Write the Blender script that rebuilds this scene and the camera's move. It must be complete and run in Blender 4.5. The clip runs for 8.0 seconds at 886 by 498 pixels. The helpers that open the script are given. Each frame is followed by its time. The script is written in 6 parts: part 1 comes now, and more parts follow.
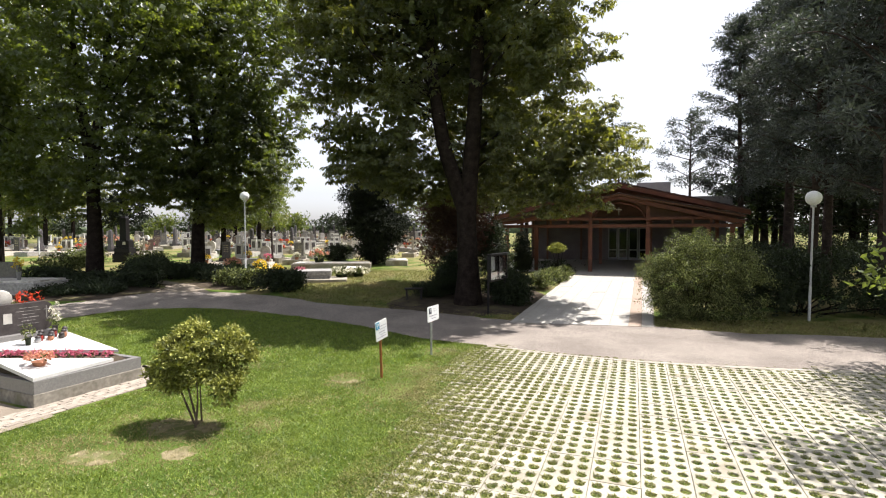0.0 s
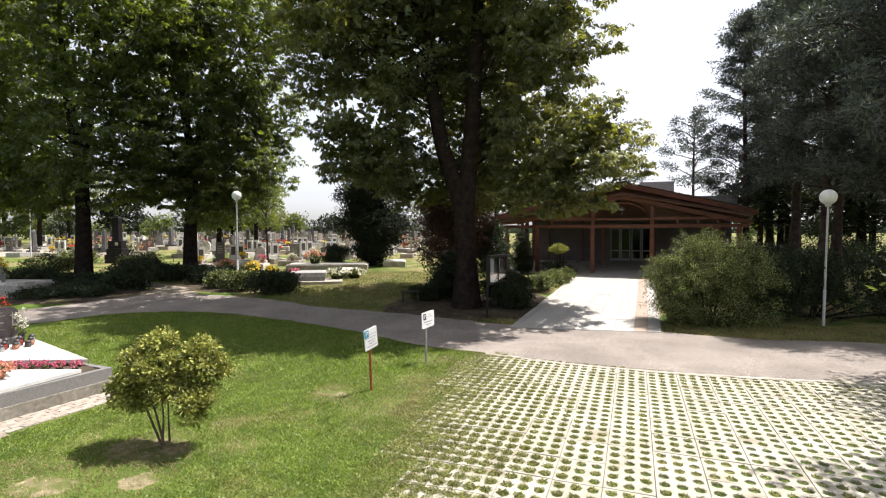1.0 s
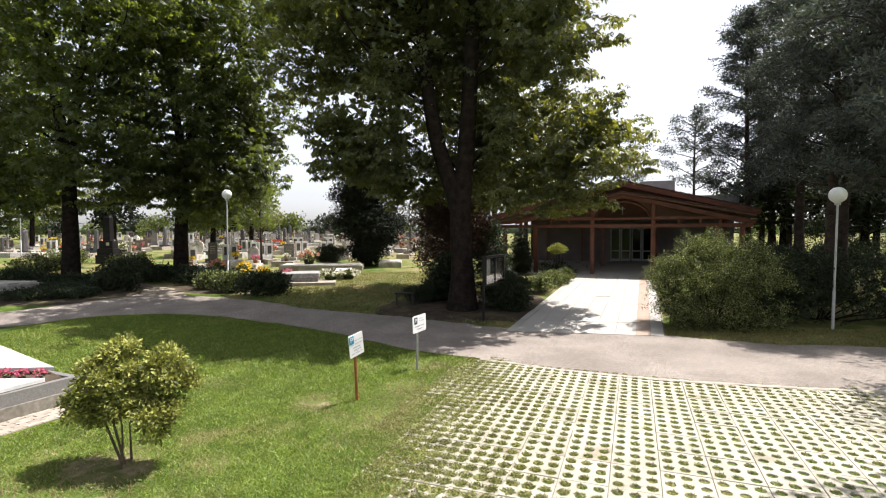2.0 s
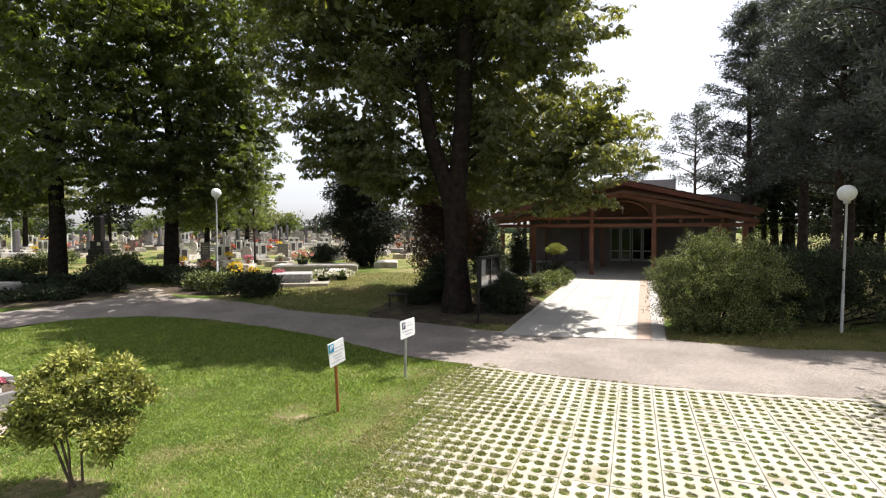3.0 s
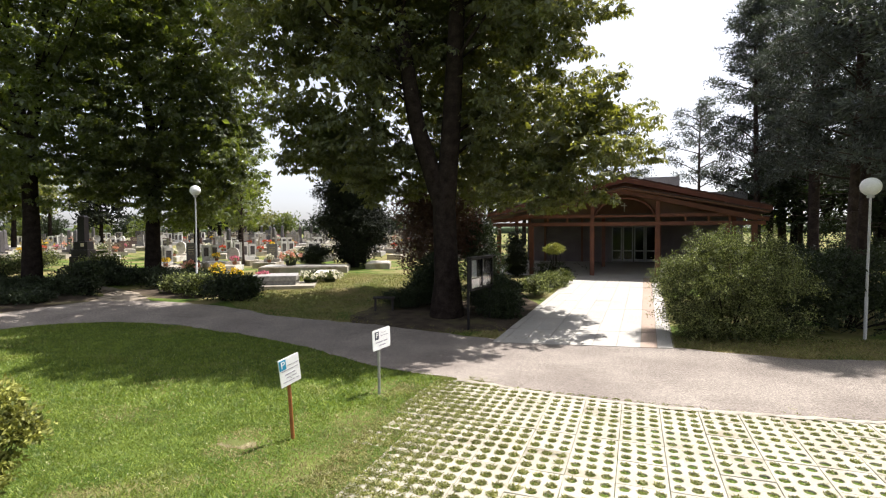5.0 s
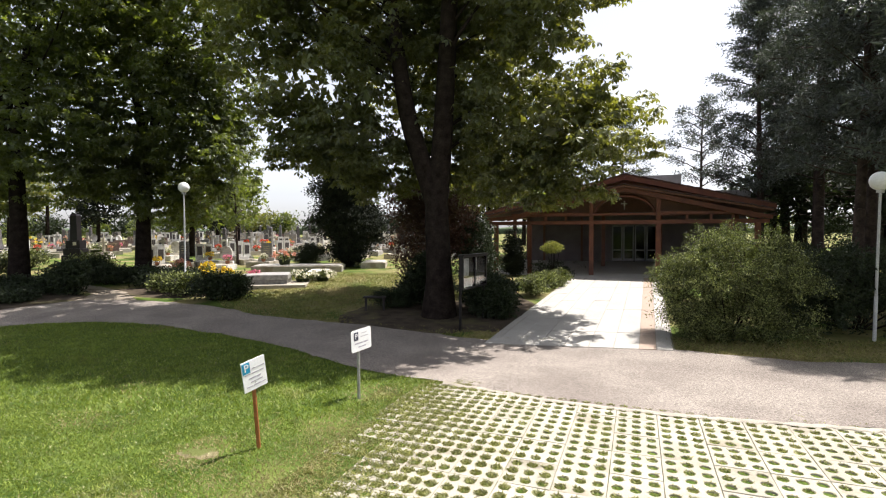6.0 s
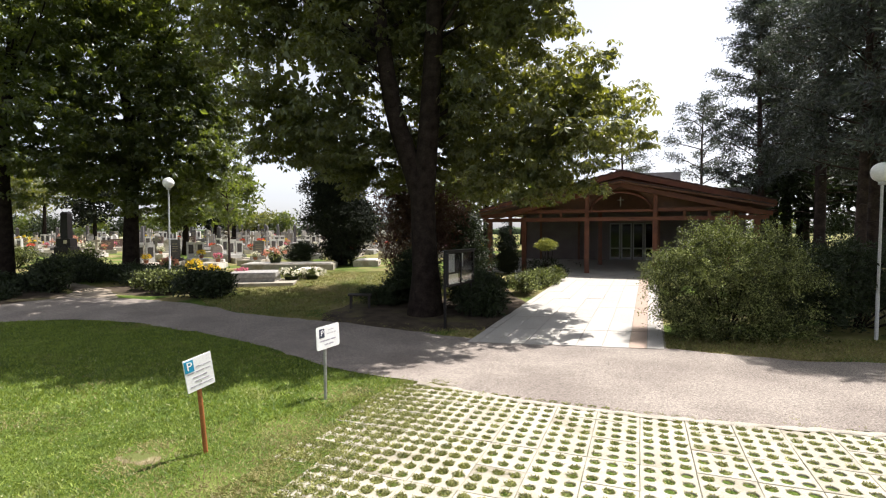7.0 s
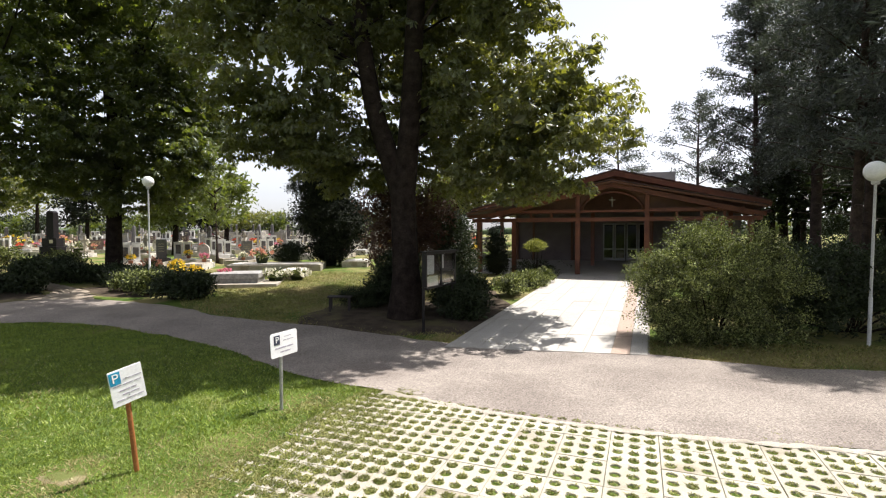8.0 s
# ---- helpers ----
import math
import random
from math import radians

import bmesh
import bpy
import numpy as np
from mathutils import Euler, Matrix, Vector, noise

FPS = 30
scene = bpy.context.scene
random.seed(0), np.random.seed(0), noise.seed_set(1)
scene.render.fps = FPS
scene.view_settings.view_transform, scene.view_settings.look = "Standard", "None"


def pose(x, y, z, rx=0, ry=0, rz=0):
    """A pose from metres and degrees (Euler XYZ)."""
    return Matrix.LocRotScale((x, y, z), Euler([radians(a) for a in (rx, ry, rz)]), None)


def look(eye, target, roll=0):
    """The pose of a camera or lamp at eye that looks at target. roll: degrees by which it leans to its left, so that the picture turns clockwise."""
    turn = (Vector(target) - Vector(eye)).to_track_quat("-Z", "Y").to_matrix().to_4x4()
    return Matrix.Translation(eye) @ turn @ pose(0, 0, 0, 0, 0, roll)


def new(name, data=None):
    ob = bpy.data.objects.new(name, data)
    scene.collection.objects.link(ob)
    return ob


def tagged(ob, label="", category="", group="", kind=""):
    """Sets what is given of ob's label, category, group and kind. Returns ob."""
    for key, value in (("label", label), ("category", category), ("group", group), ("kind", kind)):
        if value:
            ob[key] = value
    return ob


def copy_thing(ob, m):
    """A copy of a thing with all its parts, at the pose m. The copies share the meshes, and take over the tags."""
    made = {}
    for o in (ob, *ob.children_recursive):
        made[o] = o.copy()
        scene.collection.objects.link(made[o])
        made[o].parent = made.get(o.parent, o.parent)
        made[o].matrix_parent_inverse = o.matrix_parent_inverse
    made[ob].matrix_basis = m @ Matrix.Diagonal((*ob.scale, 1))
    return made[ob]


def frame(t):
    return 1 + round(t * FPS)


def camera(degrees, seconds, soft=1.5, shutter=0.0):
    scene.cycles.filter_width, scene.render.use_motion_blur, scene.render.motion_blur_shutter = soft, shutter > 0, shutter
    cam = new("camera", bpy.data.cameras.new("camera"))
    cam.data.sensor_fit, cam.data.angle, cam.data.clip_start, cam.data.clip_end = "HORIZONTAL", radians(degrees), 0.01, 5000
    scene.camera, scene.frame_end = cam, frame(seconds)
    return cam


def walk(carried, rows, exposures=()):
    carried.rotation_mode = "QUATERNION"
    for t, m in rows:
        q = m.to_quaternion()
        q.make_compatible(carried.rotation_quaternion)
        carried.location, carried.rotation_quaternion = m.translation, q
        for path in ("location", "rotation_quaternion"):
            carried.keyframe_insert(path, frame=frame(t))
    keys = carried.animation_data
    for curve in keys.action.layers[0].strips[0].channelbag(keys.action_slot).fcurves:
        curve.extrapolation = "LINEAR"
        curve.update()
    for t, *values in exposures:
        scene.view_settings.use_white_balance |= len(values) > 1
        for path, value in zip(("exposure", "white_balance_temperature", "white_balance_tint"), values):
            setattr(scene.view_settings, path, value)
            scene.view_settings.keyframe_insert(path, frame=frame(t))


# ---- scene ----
cam = camera(82.0, 8.0, 1.15)
PATH = [
    (0, (0.492, -1.243, 2.748), (0.264, 0.743, 2.682), -0.1),
    (0.5, (0.501, -0.903, 2.756), (0.272, 1.083, 2.69), -0.0),
    (1, (0.519, -0.548, 2.759), (0.289, 1.438, 2.694), -0.1),
    (1.5, (0.546, -0.248, 2.745), (0.319, 1.738, 2.681), -0.1),
    (3, (0.724, 0.614, 2.735), (0.497, 2.6, 2.67), -0.1),
    (3.5, (0.784, 0.915, 2.747), (0.556, 2.901, 2.681), -0.1),
    (4, (0.829, 1.22, 2.735), (0.601, 3.206, 2.668), -0.1),
    (4.5, (0.898, 1.501, 2.71), (0.669, 3.486, 2.645), -0.2),
    (6, (1.203, 2.315, 2.583), (0.962, 4.3, 2.522), -0.2),
    (6.5, (1.372, 2.571, 2.493), (1.128, 4.555, 2.434), -0.2),
    (7, (1.599, 2.83, 2.435), (1.348, 4.813, 2.376), -0.2),
    (7.5, (1.816, 3.082, 2.441), (1.564, 5.066, 2.382), -0.2),
    (8, (2.053, 3.318, 2.448), (1.802, 5.302, 2.389), -0.1),
]
walk(cam, [(t, look(eye, target, roll)) for t, eye, target, roll in PATH])

# ---- light ----
SUN_AZ, SUN_EL = 58.0, 65.0          # degrees clockwise from +y, and above the horizon
world = bpy.data.worlds.new("sky")
scene.world = world
world.use_nodes = True
wn = world.node_tree.nodes
sky = wn.new("ShaderNodeTexSky")
sky.sky_type = 'NISHITA'
sky.sun_disc = False
sky.sun_elevation = radians(SUN_EL)
sky.sun_rotation = radians(SUN_AZ)
sky.dust_density = 1.6
sky.air_density = 1.0
wn["Background"].inputs["Strength"].default_value = 0.105
haze = wn.new("ShaderNodeHueSaturation")          # summer haze whitens the sky
haze.inputs["Saturation"].default_value = 0.27
world.node_tree.links.new(sky.outputs[0], haze.inputs["Color"])
world.node_tree.links.new(haze.outputs[0], wn["Background"].inputs["Color"])
sun = new("sun", bpy.data.lights.new("sun", "SUN"))
sun.data.energy = 5.0
sun.data.angle = radians(0.53)
sun.data.color = (1.0, 0.95, 0.87)
sun.rotation_euler = Euler((radians(90 - SUN_EL), 0, radians(180 - SUN_AZ)))
scene.view_settings.exposure = 1.04
scene.view_settings.use_white_balance = True
scene.view_settings.white_balance_temperature = 6300
scene.view_settings.white_balance_tint = 15


# ---- materials ----
def shader(name):
    m = bpy.data.materials.new(name)
    m.use_nodes = True
    return m, m.node_tree.nodes, m.node_tree.links, m.node_tree.nodes["Principled BSDF"]


def surface(name, low, high, scale=4.0, rough=0.7, bump=0.3, grain=40.0, metal=0.0, stain=None, spec=0.4, random_shift=0.0, stain_at=0.62):
    """Two scales of variation: broad patches from low to high, fine grain, and optional stains."""
    m, n, l, b = shader(name)
    co = n.new("ShaderNodeTexCoord")
    info = n.new("ShaderNodeObjectInfo")
    shift = n.new("ShaderNodeVectorMath")
    shift.operation = 'ADD'
    mul = n.new("ShaderNodeMath")
    mul.operation = 'MULTIPLY'
    mul.inputs[1].default_value = 37.0
    l.new(info.outputs["Random"], mul.inputs[0])
    l.new(co.outputs["Object"], shift.inputs[0])
    l.new(mul.outputs[0], shift.inputs[1])
    big = n.new("ShaderNodeTexNoise")
    big.inputs["Scale"].default_value = scale
    big.inputs["Detail"].default_value = 4
    small = n.new("ShaderNodeTexNoise")
    small.inputs["Scale"].default_value = grain
    small.inputs["Detail"].default_value = 3
    l.new(shift.outputs[0], big.inputs["Vector"])
    l.new(shift.outputs[0], small.inputs["Vector"])
    ramp = n.new("ShaderNodeValToRGB")
    ramp.color_ramp.elements[0].position, ramp.color_ramp.elements[1].position = 0.3, 0.7
    ramp.color_ramp.elements[0].color = (*low, 1)
    ramp.color_ramp.elements[1].color = (*high, 1)
    l.new(big.outputs["Fac"], ramp.inputs["Fac"])
    mix = n.new("ShaderNodeMix")
    mix.data_type, mix.blend_type = 'RGBA', 'OVERLAY'
    mix.inputs["Factor"].default_value = 0.55
    l.new(ramp.outputs["Color"], mix.inputs["A"])
    l.new(small.outputs["Fac"], mix.inputs["B"])
    out = mix.outputs["Result"]
    if stain:
        spot = n.new("ShaderNodeTexNoise")
        spot.inputs["Scale"].default_value = scale * 0.45
        spot.inputs["Detail"].default_value = 6
        l.new(shift.outputs[0], spot.inputs["Vector"])
        cut = n.new("ShaderNodeMapRange")
        cut.inputs["From Min"].default_value, cut.inputs["From Max"].default_value = stain_at - 0.07, stain_at + 0.05
        l.new(spot.outputs["Fac"], cut.inputs["Value"])
        mix2 = n.new("ShaderNodeMix")
        mix2.data_type = 'RGBA'
        mix2.inputs["B"].default_value = (*stain, 1)
        l.new(cut.outputs["Result"], mix2.inputs["Factor"])
        l.new(out, mix2.inputs["A"])
        out = mix2.outputs["Result"]
    if random_shift:
        hue = n.new("ShaderNodeHueSaturation")
        rng = n.new("ShaderNodeMapRange")
        rng.inputs["To Min"].default_value, rng.inputs["To Max"].default_value = 1 - random_shift, 1 + random_shift
        l.new(info.outputs["Random"], rng.inputs["Value"])
        l.new(rng.outputs["Result"], hue.inputs["Value"])
        l.new(out, hue.inputs["Color"])
        out = hue.outputs["Color"]
    l.new(out, b.inputs["Base Color"])
    b.inputs["Roughness"].default_value = rough
    b.inputs["Metallic"].default_value = metal
    b.inputs["Specular IOR Level"].default_value = spec
    if bump:
        bp = n.new("ShaderNodeBump")
        bp.inputs["Strength"].default_value = bump
        bp.inputs["Distance"].default_value = 0.01
        l.new(small.outputs["Fac"], bp.inputs["Height"])
        l.new(bp.outputs["Normal"], b.inputs["Normal"])
    return m


def foliage(name, dark, light, glow, through_share=0.4, rough=0.55, patch_scale=0.9, patch_range=(0.7, 1.3), bias=0.0):
    """Leaf: each one its own shade, light passing through it."""
    m, n, l, b = shader(name)
    geo = n.new("ShaderNodeNewGeometry")
    ramp = n.new("ShaderNodeValToRGB")
    ramp.color_ramp.elements[0].position = bias
    ramp.color_ramp.elements[0].color = (*dark, 1)
    ramp.color_ramp.elements[1].color = (*light, 1)
    l.new(geo.outputs["Random Per Island"], ramp.inputs["Fac"])
    co = n.new("ShaderNodeTexCoord")
    patch = n.new("ShaderNodeTexNoise")
    patch.inputs["Scale"].default_value = patch_scale
    l.new(co.outputs["Object"], patch.inputs["Vector"])
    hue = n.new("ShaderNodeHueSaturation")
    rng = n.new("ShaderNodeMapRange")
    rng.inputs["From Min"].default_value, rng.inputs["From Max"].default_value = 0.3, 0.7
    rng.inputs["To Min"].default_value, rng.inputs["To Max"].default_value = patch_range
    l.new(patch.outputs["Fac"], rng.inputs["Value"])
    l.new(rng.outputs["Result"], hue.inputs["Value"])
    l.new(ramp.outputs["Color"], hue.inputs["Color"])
    l.new(hue.outputs["Color"], b.inputs["Base Color"])
    b.inputs["Roughness"].default_value = rough
    b.inputs["Specular IOR Level"].default_value = 0.35
    tr = n.new("ShaderNodeBsdfTranslucent")
    tr.inputs["Color"].default_value = (*glow, 1)
    mix = n.new("ShaderNodeMixShader")
    mix.inputs[0].default_value = through_share
    l.new(b.outputs[0], mix.inputs[1])
    l.new(tr.outputs[0], mix.inputs[2])
    l.new(mix.outputs[0], n["Material Output"].inputs["Surface"])
    return m


def grass_ground():
    """Lawn: green with yellowed and bare patches and clover flecks."""
    m, n, l, b = shader("lawn_soil")
    geo = n.new("ShaderNodeNewGeometry")
    def noise_at(scale, detail=5.0):
        t = n.new("ShaderNodeTexNoise")
        t.inputs["Scale"].default_value, t.inputs["Detail"].default_value = scale, detail
        l.new(geo.outputs["Position"], t.inputs["Vector"])
        return t.outputs["Fac"]
    ramp = n.new("ShaderNodeValToRGB")
    e = ramp.color_ramp.elements
    e[0].position, e[0].color = 0.32, (0.046, 0.082, 0.013, 1)
    e[1].position, e[1].color = 0.66, (0.11, 0.155, 0.028, 1)
    l.new(noise_at(1.1), ramp.inputs["Fac"])
    mix = n.new("ShaderNodeMix")
    mix.data_type, mix.blend_type = 'RGBA', 'OVERLAY'
    mix.inputs["Factor"].default_value = 0.8
    l.new(ramp.outputs["Color"], mix.inputs["A"])
    l.new(noise_at(35.0), mix.inputs["B"])
    dry = n.new("ShaderNodeMapRange")
    dry.inputs["From Min"].default_value, dry.inputs["From Max"].default_value = 0.56, 0.7
    dry.inputs["To Max"].default_value = 0.8
    sep = n.new("ShaderNodeSeparateXYZ")
    l.new(geo.outputs["Position"], sep.inputs[0])
    parched = n.new("ShaderNodeMapRange")          # unwatered grass beyond the lane
    parched.inputs["From Min"].default_value, parched.inputs["From Max"].default_value = 11.0, 15.5
    parched.inputs["To Max"].default_value = 0.15
    slant = n.new("ShaderNodeMath")
    slant.operation = 'MULTIPLY_ADD'
    slant.inputs[1].default_value = 0.45
    l.new(sep.outputs["X"], slant.inputs[0])
    l.new(sep.outputs["Y"], slant.inputs[2])
    l.new(slant.outputs[0], parched.inputs["Value"])
    add = n.new("ShaderNodeMath")
    l.new(noise_at(0.55, 7.0), add.inputs[0])
    l.new(parched.outputs["Result"], add.inputs[1])
    l.new(add.outputs[0], dry.inputs["Value"])
    mix2 = n.new("ShaderNodeMix")
    mix2.data_type = 'RGBA'
    mix2.inputs["B"].default_value = (0.22, 0.18, 0.085, 1)
    l.new(dry.outputs["Result"], mix2.inputs["Factor"])
    l.new(mix.outputs["Result"], mix2.inputs["A"])
    l.new(mix2.outputs["Result"], b.inputs["Base Color"])
    b.inputs["Roughness"].default_value = 0.9
    b.inputs["Specular IOR Level"].default_value = 0.1
    bp = n.new("ShaderNodeBump")
    bp.inputs["Strength"].default_value, bp.inputs["Distance"].default_value = 0.7, 0.03
    l.new(noise_at(60.0), bp.inputs["Height"])
    l.new(bp.outputs["Normal"], b.inputs["Normal"])
    return m


def gritty():
    """Worn asphalt: embedded chippings of many shades, with broad patches and stains."""
    m, n, l, b = shader("gravel_asphalt")
    geo = n.new("ShaderNodeNewGeometry")
    chips = n.new("ShaderNodeTexVoronoi")
    chips.inputs["Scale"].default_value = 62.0
    big = n.new("ShaderNodeTexNoise")
    big.inputs["Scale"].default_value, big.inputs["Detail"].default_value = 0.7, 7.0
    fine = n.new("ShaderNodeTexNoise")
    fine.inputs["Scale"].default_value, fine.inputs["Detail"].default_value = 30.0, 6.0
    for t in (chips, big, fine):
        l.new(geo.outputs["Position"], t.inputs["Vector"])
    ramp = n.new("ShaderNodeValToRGB")
    e = ramp.color_ramp.elements
    e[0].position, e[0].color = 0.36, (0.185, 0.16, 0.138, 1)
    e[1].position, e[1].color = 0.64, (0.255, 0.225, 0.193, 1)
    l.new(big.outputs["Fac"], ramp.inputs["Fac"])
    grey = n.new("ShaderNodeRGBToBW")
    l.new(chips.outputs["Color"], grey.inputs["Color"])
    mix = n.new("ShaderNodeMix")
    mix.data_type, mix.blend_type = 'RGBA', 'OVERLAY'
    mix.inputs["Factor"].default_value = 0.5
    l.new(ramp.outputs["Color"], mix.inputs["A"])
    l.new(grey.outputs["Val"], mix.inputs["B"])
    mix2 = n.new("ShaderNodeMix")
    mix2.data_type, mix2.blend_type = 'RGBA', 'OVERLAY'
    mix2.inputs["Factor"].default_value = 0.45
    l.new(mix.outputs["Result"], mix2.inputs["A"])
    l.new(fine.outputs["Fac"], mix2.inputs["B"])
    l.new(mix2.outputs["Result"], b.inputs["Base Color"])
    b.inputs["Roughness"].default_value = 0.92
    b.inputs["Specular IOR Level"].default_value = 0.2
    bp = n.new("ShaderNodeBump")
    bp.inputs["Strength"].default_value, bp.inputs["Distance"].default_value = 0.8, 0.008
    l.new(grey.outputs["Val"], bp.inputs["Height"])
    l.new(bp.outputs["Normal"], b.inputs["Normal"])
    return m


def glass(name, tint=(0.9, 0.95, 0.95), ior=1.45):
    m, n, l, b = shader(name)
    b.inputs["Base Color"].default_value = (*tint, 1)
    b.inputs["Roughness"].default_value = 0.03
    b.inputs["Transmission Weight"].default_value = 1.0
    b.inputs["IOR"].default_value = ior
    return m


M_LAWN = grass_ground()
M_BLADE = foliage("grass_blade", (0.024, 0.056, 0.011), (0.25, 0.305, 0.056), (0.28, 0.38, 0.035), 0.3, patch_scale=4.0, patch_range=(0.6, 1.35))
M_STRAW = foliage("dry_blade", (0.16, 0.14, 0.05), (0.32, 0.27, 0.12), (0.3, 0.25, 0.1), 0.3)
M_TUFT = foliage("tuft_blade", (0.075, 0.088, 0.025), (0.29, 0.285, 0.09), (0.28, 0.3, 0.06), 0.25, patch_scale=3.0, patch_range=(0.55, 1.35))
M_CLOVER = foliage("clover_head", (0.3, 0.32, 0.12), (0.45, 0.46, 0.25), (0.4, 0.4, 0.2), 0.2)
M_ROAD = gritty()
M_SAND = surface("sandy_path", (0.19, 0.16, 0.122), (0.27, 0.23, 0.178), 1.2, 0.95, 0.5, 70.0, spec=0.15)
M_GRITEDGE = surface("pale_grit", (0.3, 0.275, 0.225), (0.4, 0.37, 0.31), 2.0, 0.95, 0.8, 60.0, stain=(0.2, 0.175, 0.135), spec=0.15)
M_SLAB = surface("paver_concrete", (0.3, 0.28, 0.22), (0.38, 0.355, 0.285), 2.6, 0.88, 0.45, 70.0, stain=(0.22, 0.195, 0.14), spec=0.2, random_shift=0.07, stain_at=0.66)
M_FLAG = surface("walkway_flag", (0.335, 0.318, 0.285), (0.385, 0.365, 0.325), 1.0, 0.8, 0.2, 60.0, spec=0.3)
M_FLAGRED = surface("walkway_flag_red", (0.3, 0.225, 0.175), (0.345, 0.265, 0.205), 1.0, 0.8, 0.2, 60.0, spec=0.3)
M_BLOCK = surface("paving_block", (0.245, 0.21, 0.17), (0.335, 0.295, 0.24), 3.0, 0.9, 0.4, 60.0, spec=0.2, random_shift=0.15)
M_PLINTH = surface("mossy_plinth", (0.17, 0.155, 0.125), (0.25, 0.23, 0.19), 3.5, 0.9, 0.25, 14.0, stain=(0.16, 0.15, 0.09), spec=0.2)
M_JOINT = surface("joint_sand", (0.16, 0.15, 0.13), (0.24, 0.22, 0.18), 3.0, 0.95, 0.4, 60.0)
# near-black bark: the deep shade on the trunks is put into this tone
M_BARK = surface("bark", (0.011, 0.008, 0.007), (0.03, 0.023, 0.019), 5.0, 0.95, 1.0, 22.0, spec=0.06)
M_TWIG = surface("brown_twig", (0.07, 0.052, 0.036), (0.15, 0.115, 0.08), 12.0, 0.9, 0.5, 60.0, spec=0.15)
M_PINEBARK = surface("pine_bark", (0.035, 0.027, 0.025), (0.09, 0.066, 0.056), 4.0, 0.95, 1.0, 18.0, spec=0.1)
M_LEAF = foliage("broad_leaf", (0.024, 0.031, 0.022), (0.105, 0.122, 0.072), (0.5, 0.52, 0.045), 0.23, 0.4, patch_range=(0.6, 1.35))
M_LEAF2 = foliage("lime_leaf", (0.012, 0.017, 0.012), (0.085, 0.102, 0.066), (0.46, 0.58, 0.045), 0.22, 0.36, patch_range=(0.6, 1.3), bias=0.2)
M_ROADLEAF = foliage("pale_green_leaf", (0.06, 0.085, 0.03), (0.19, 0.24, 0.07), (0.36, 0.46, 0.05), 0.3, 0.4)
M_NEEDLE = foliage("pine_needle", (0.022, 0.027, 0.031), (0.115, 0.13, 0.115), (0.12, 0.16, 0.06), 0.14, 0.5, patch_scale=0.45, patch_range=(0.5, 1.5))
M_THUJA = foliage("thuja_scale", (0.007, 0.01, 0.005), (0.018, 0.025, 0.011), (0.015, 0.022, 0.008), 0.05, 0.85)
# bias and patches put sunlit tips and shaded gaps into the leaf colour
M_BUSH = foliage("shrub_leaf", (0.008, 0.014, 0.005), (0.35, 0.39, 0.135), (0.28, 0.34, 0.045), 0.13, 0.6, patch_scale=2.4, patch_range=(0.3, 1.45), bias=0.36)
# dark leaf; deep shade under trees and among pines is put into its tone
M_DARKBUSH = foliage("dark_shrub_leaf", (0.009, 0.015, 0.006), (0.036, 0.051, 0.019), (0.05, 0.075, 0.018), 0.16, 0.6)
M_YELLOWBUSH = foliage("variegated_leaf", (0.04, 0.06, 0.014), (0.42, 0.42, 0.1), (0.36, 0.38, 0.04), 0.2, 0.6, patch_scale=4.0, patch_range=(0.45, 1.35))
M_PURPLE = foliage("purple_leaf", (0.04, 0.022, 0.018), (0.09, 0.05, 0.035), (0.16, 0.08, 0.04), 0.25, 0.5)
M_TIMBER = surface("glulam_timber", (0.1, 0.034, 0.02), (0.17, 0.06, 0.032), 3.0, 0.5, 0.25, 30.0, spec=0.35)
M_HEADSTONE = surface("brown_headstone", (0.045, 0.038, 0.038), (0.075, 0.064, 0.062), 8.0, 0.42, 0.03, 150.0, spec=0.3)
M_DARKTIMBER = surface("dark_boarding", (0.1, 0.045, 0.028), (0.15, 0.068, 0.04), 3.0, 0.6, 0.3, 30.0)
M_TILE = surface("roof_tile_brown", (0.055, 0.03, 0.027), (0.1, 0.055, 0.048), 3.0, 0.65, 0.4, 30.0, random_shift=0.3)
M_STUCCO = surface("grey_stucco", (0.12, 0.1, 0.105), (0.17, 0.145, 0.15), 1.5, 0.9, 0.4, 60.0)
M_GREYROOF = surface("roof_sheet_grey", (0.3, 0.3, 0.31), (0.4, 0.4, 0.41), 1.5, 0.6, 0.1, 30.0)
M_WHITEFRAME = surface("white_frame", (0.22, 0.22, 0.225), (0.3, 0.3, 0.3), 3.0, 0.4, 0.05, 40.0)
M_GLASS = glass("pane_glass", (0.1, 0.11, 0.115), 1.25)
M_CLEAR = glass("case_glass", (0.95, 0.97, 0.97))
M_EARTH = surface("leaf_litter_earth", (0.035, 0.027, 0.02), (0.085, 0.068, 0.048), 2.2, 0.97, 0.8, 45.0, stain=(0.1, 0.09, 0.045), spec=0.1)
M_DRYSOIL = surface("dry_bare_soil", (0.13, 0.115, 0.06), (0.25, 0.21, 0.125), 9.0, 0.97, 0.8, 45.0, stain=(0.1, 0.115, 0.035), spec=0.1, stain_at=0.5)
M_DARKROOM = surface("hall_interior", (0.06, 0.055, 0.05), (0.09, 0.08, 0.075), 1.0, 0.9, 0.1, 20.0)
M_POLE = surface("pole_paint_grey", (0.42, 0.42, 0.42), (0.5, 0.5, 0.49), 5.0, 0.45, 0.1, 50.0)
M_GLOBE = surface("opal_globe", (0.72, 0.72, 0.7), (0.8, 0.8, 0.78), 3.0, 0.35, 0.0, 30.0, spec=0.5)
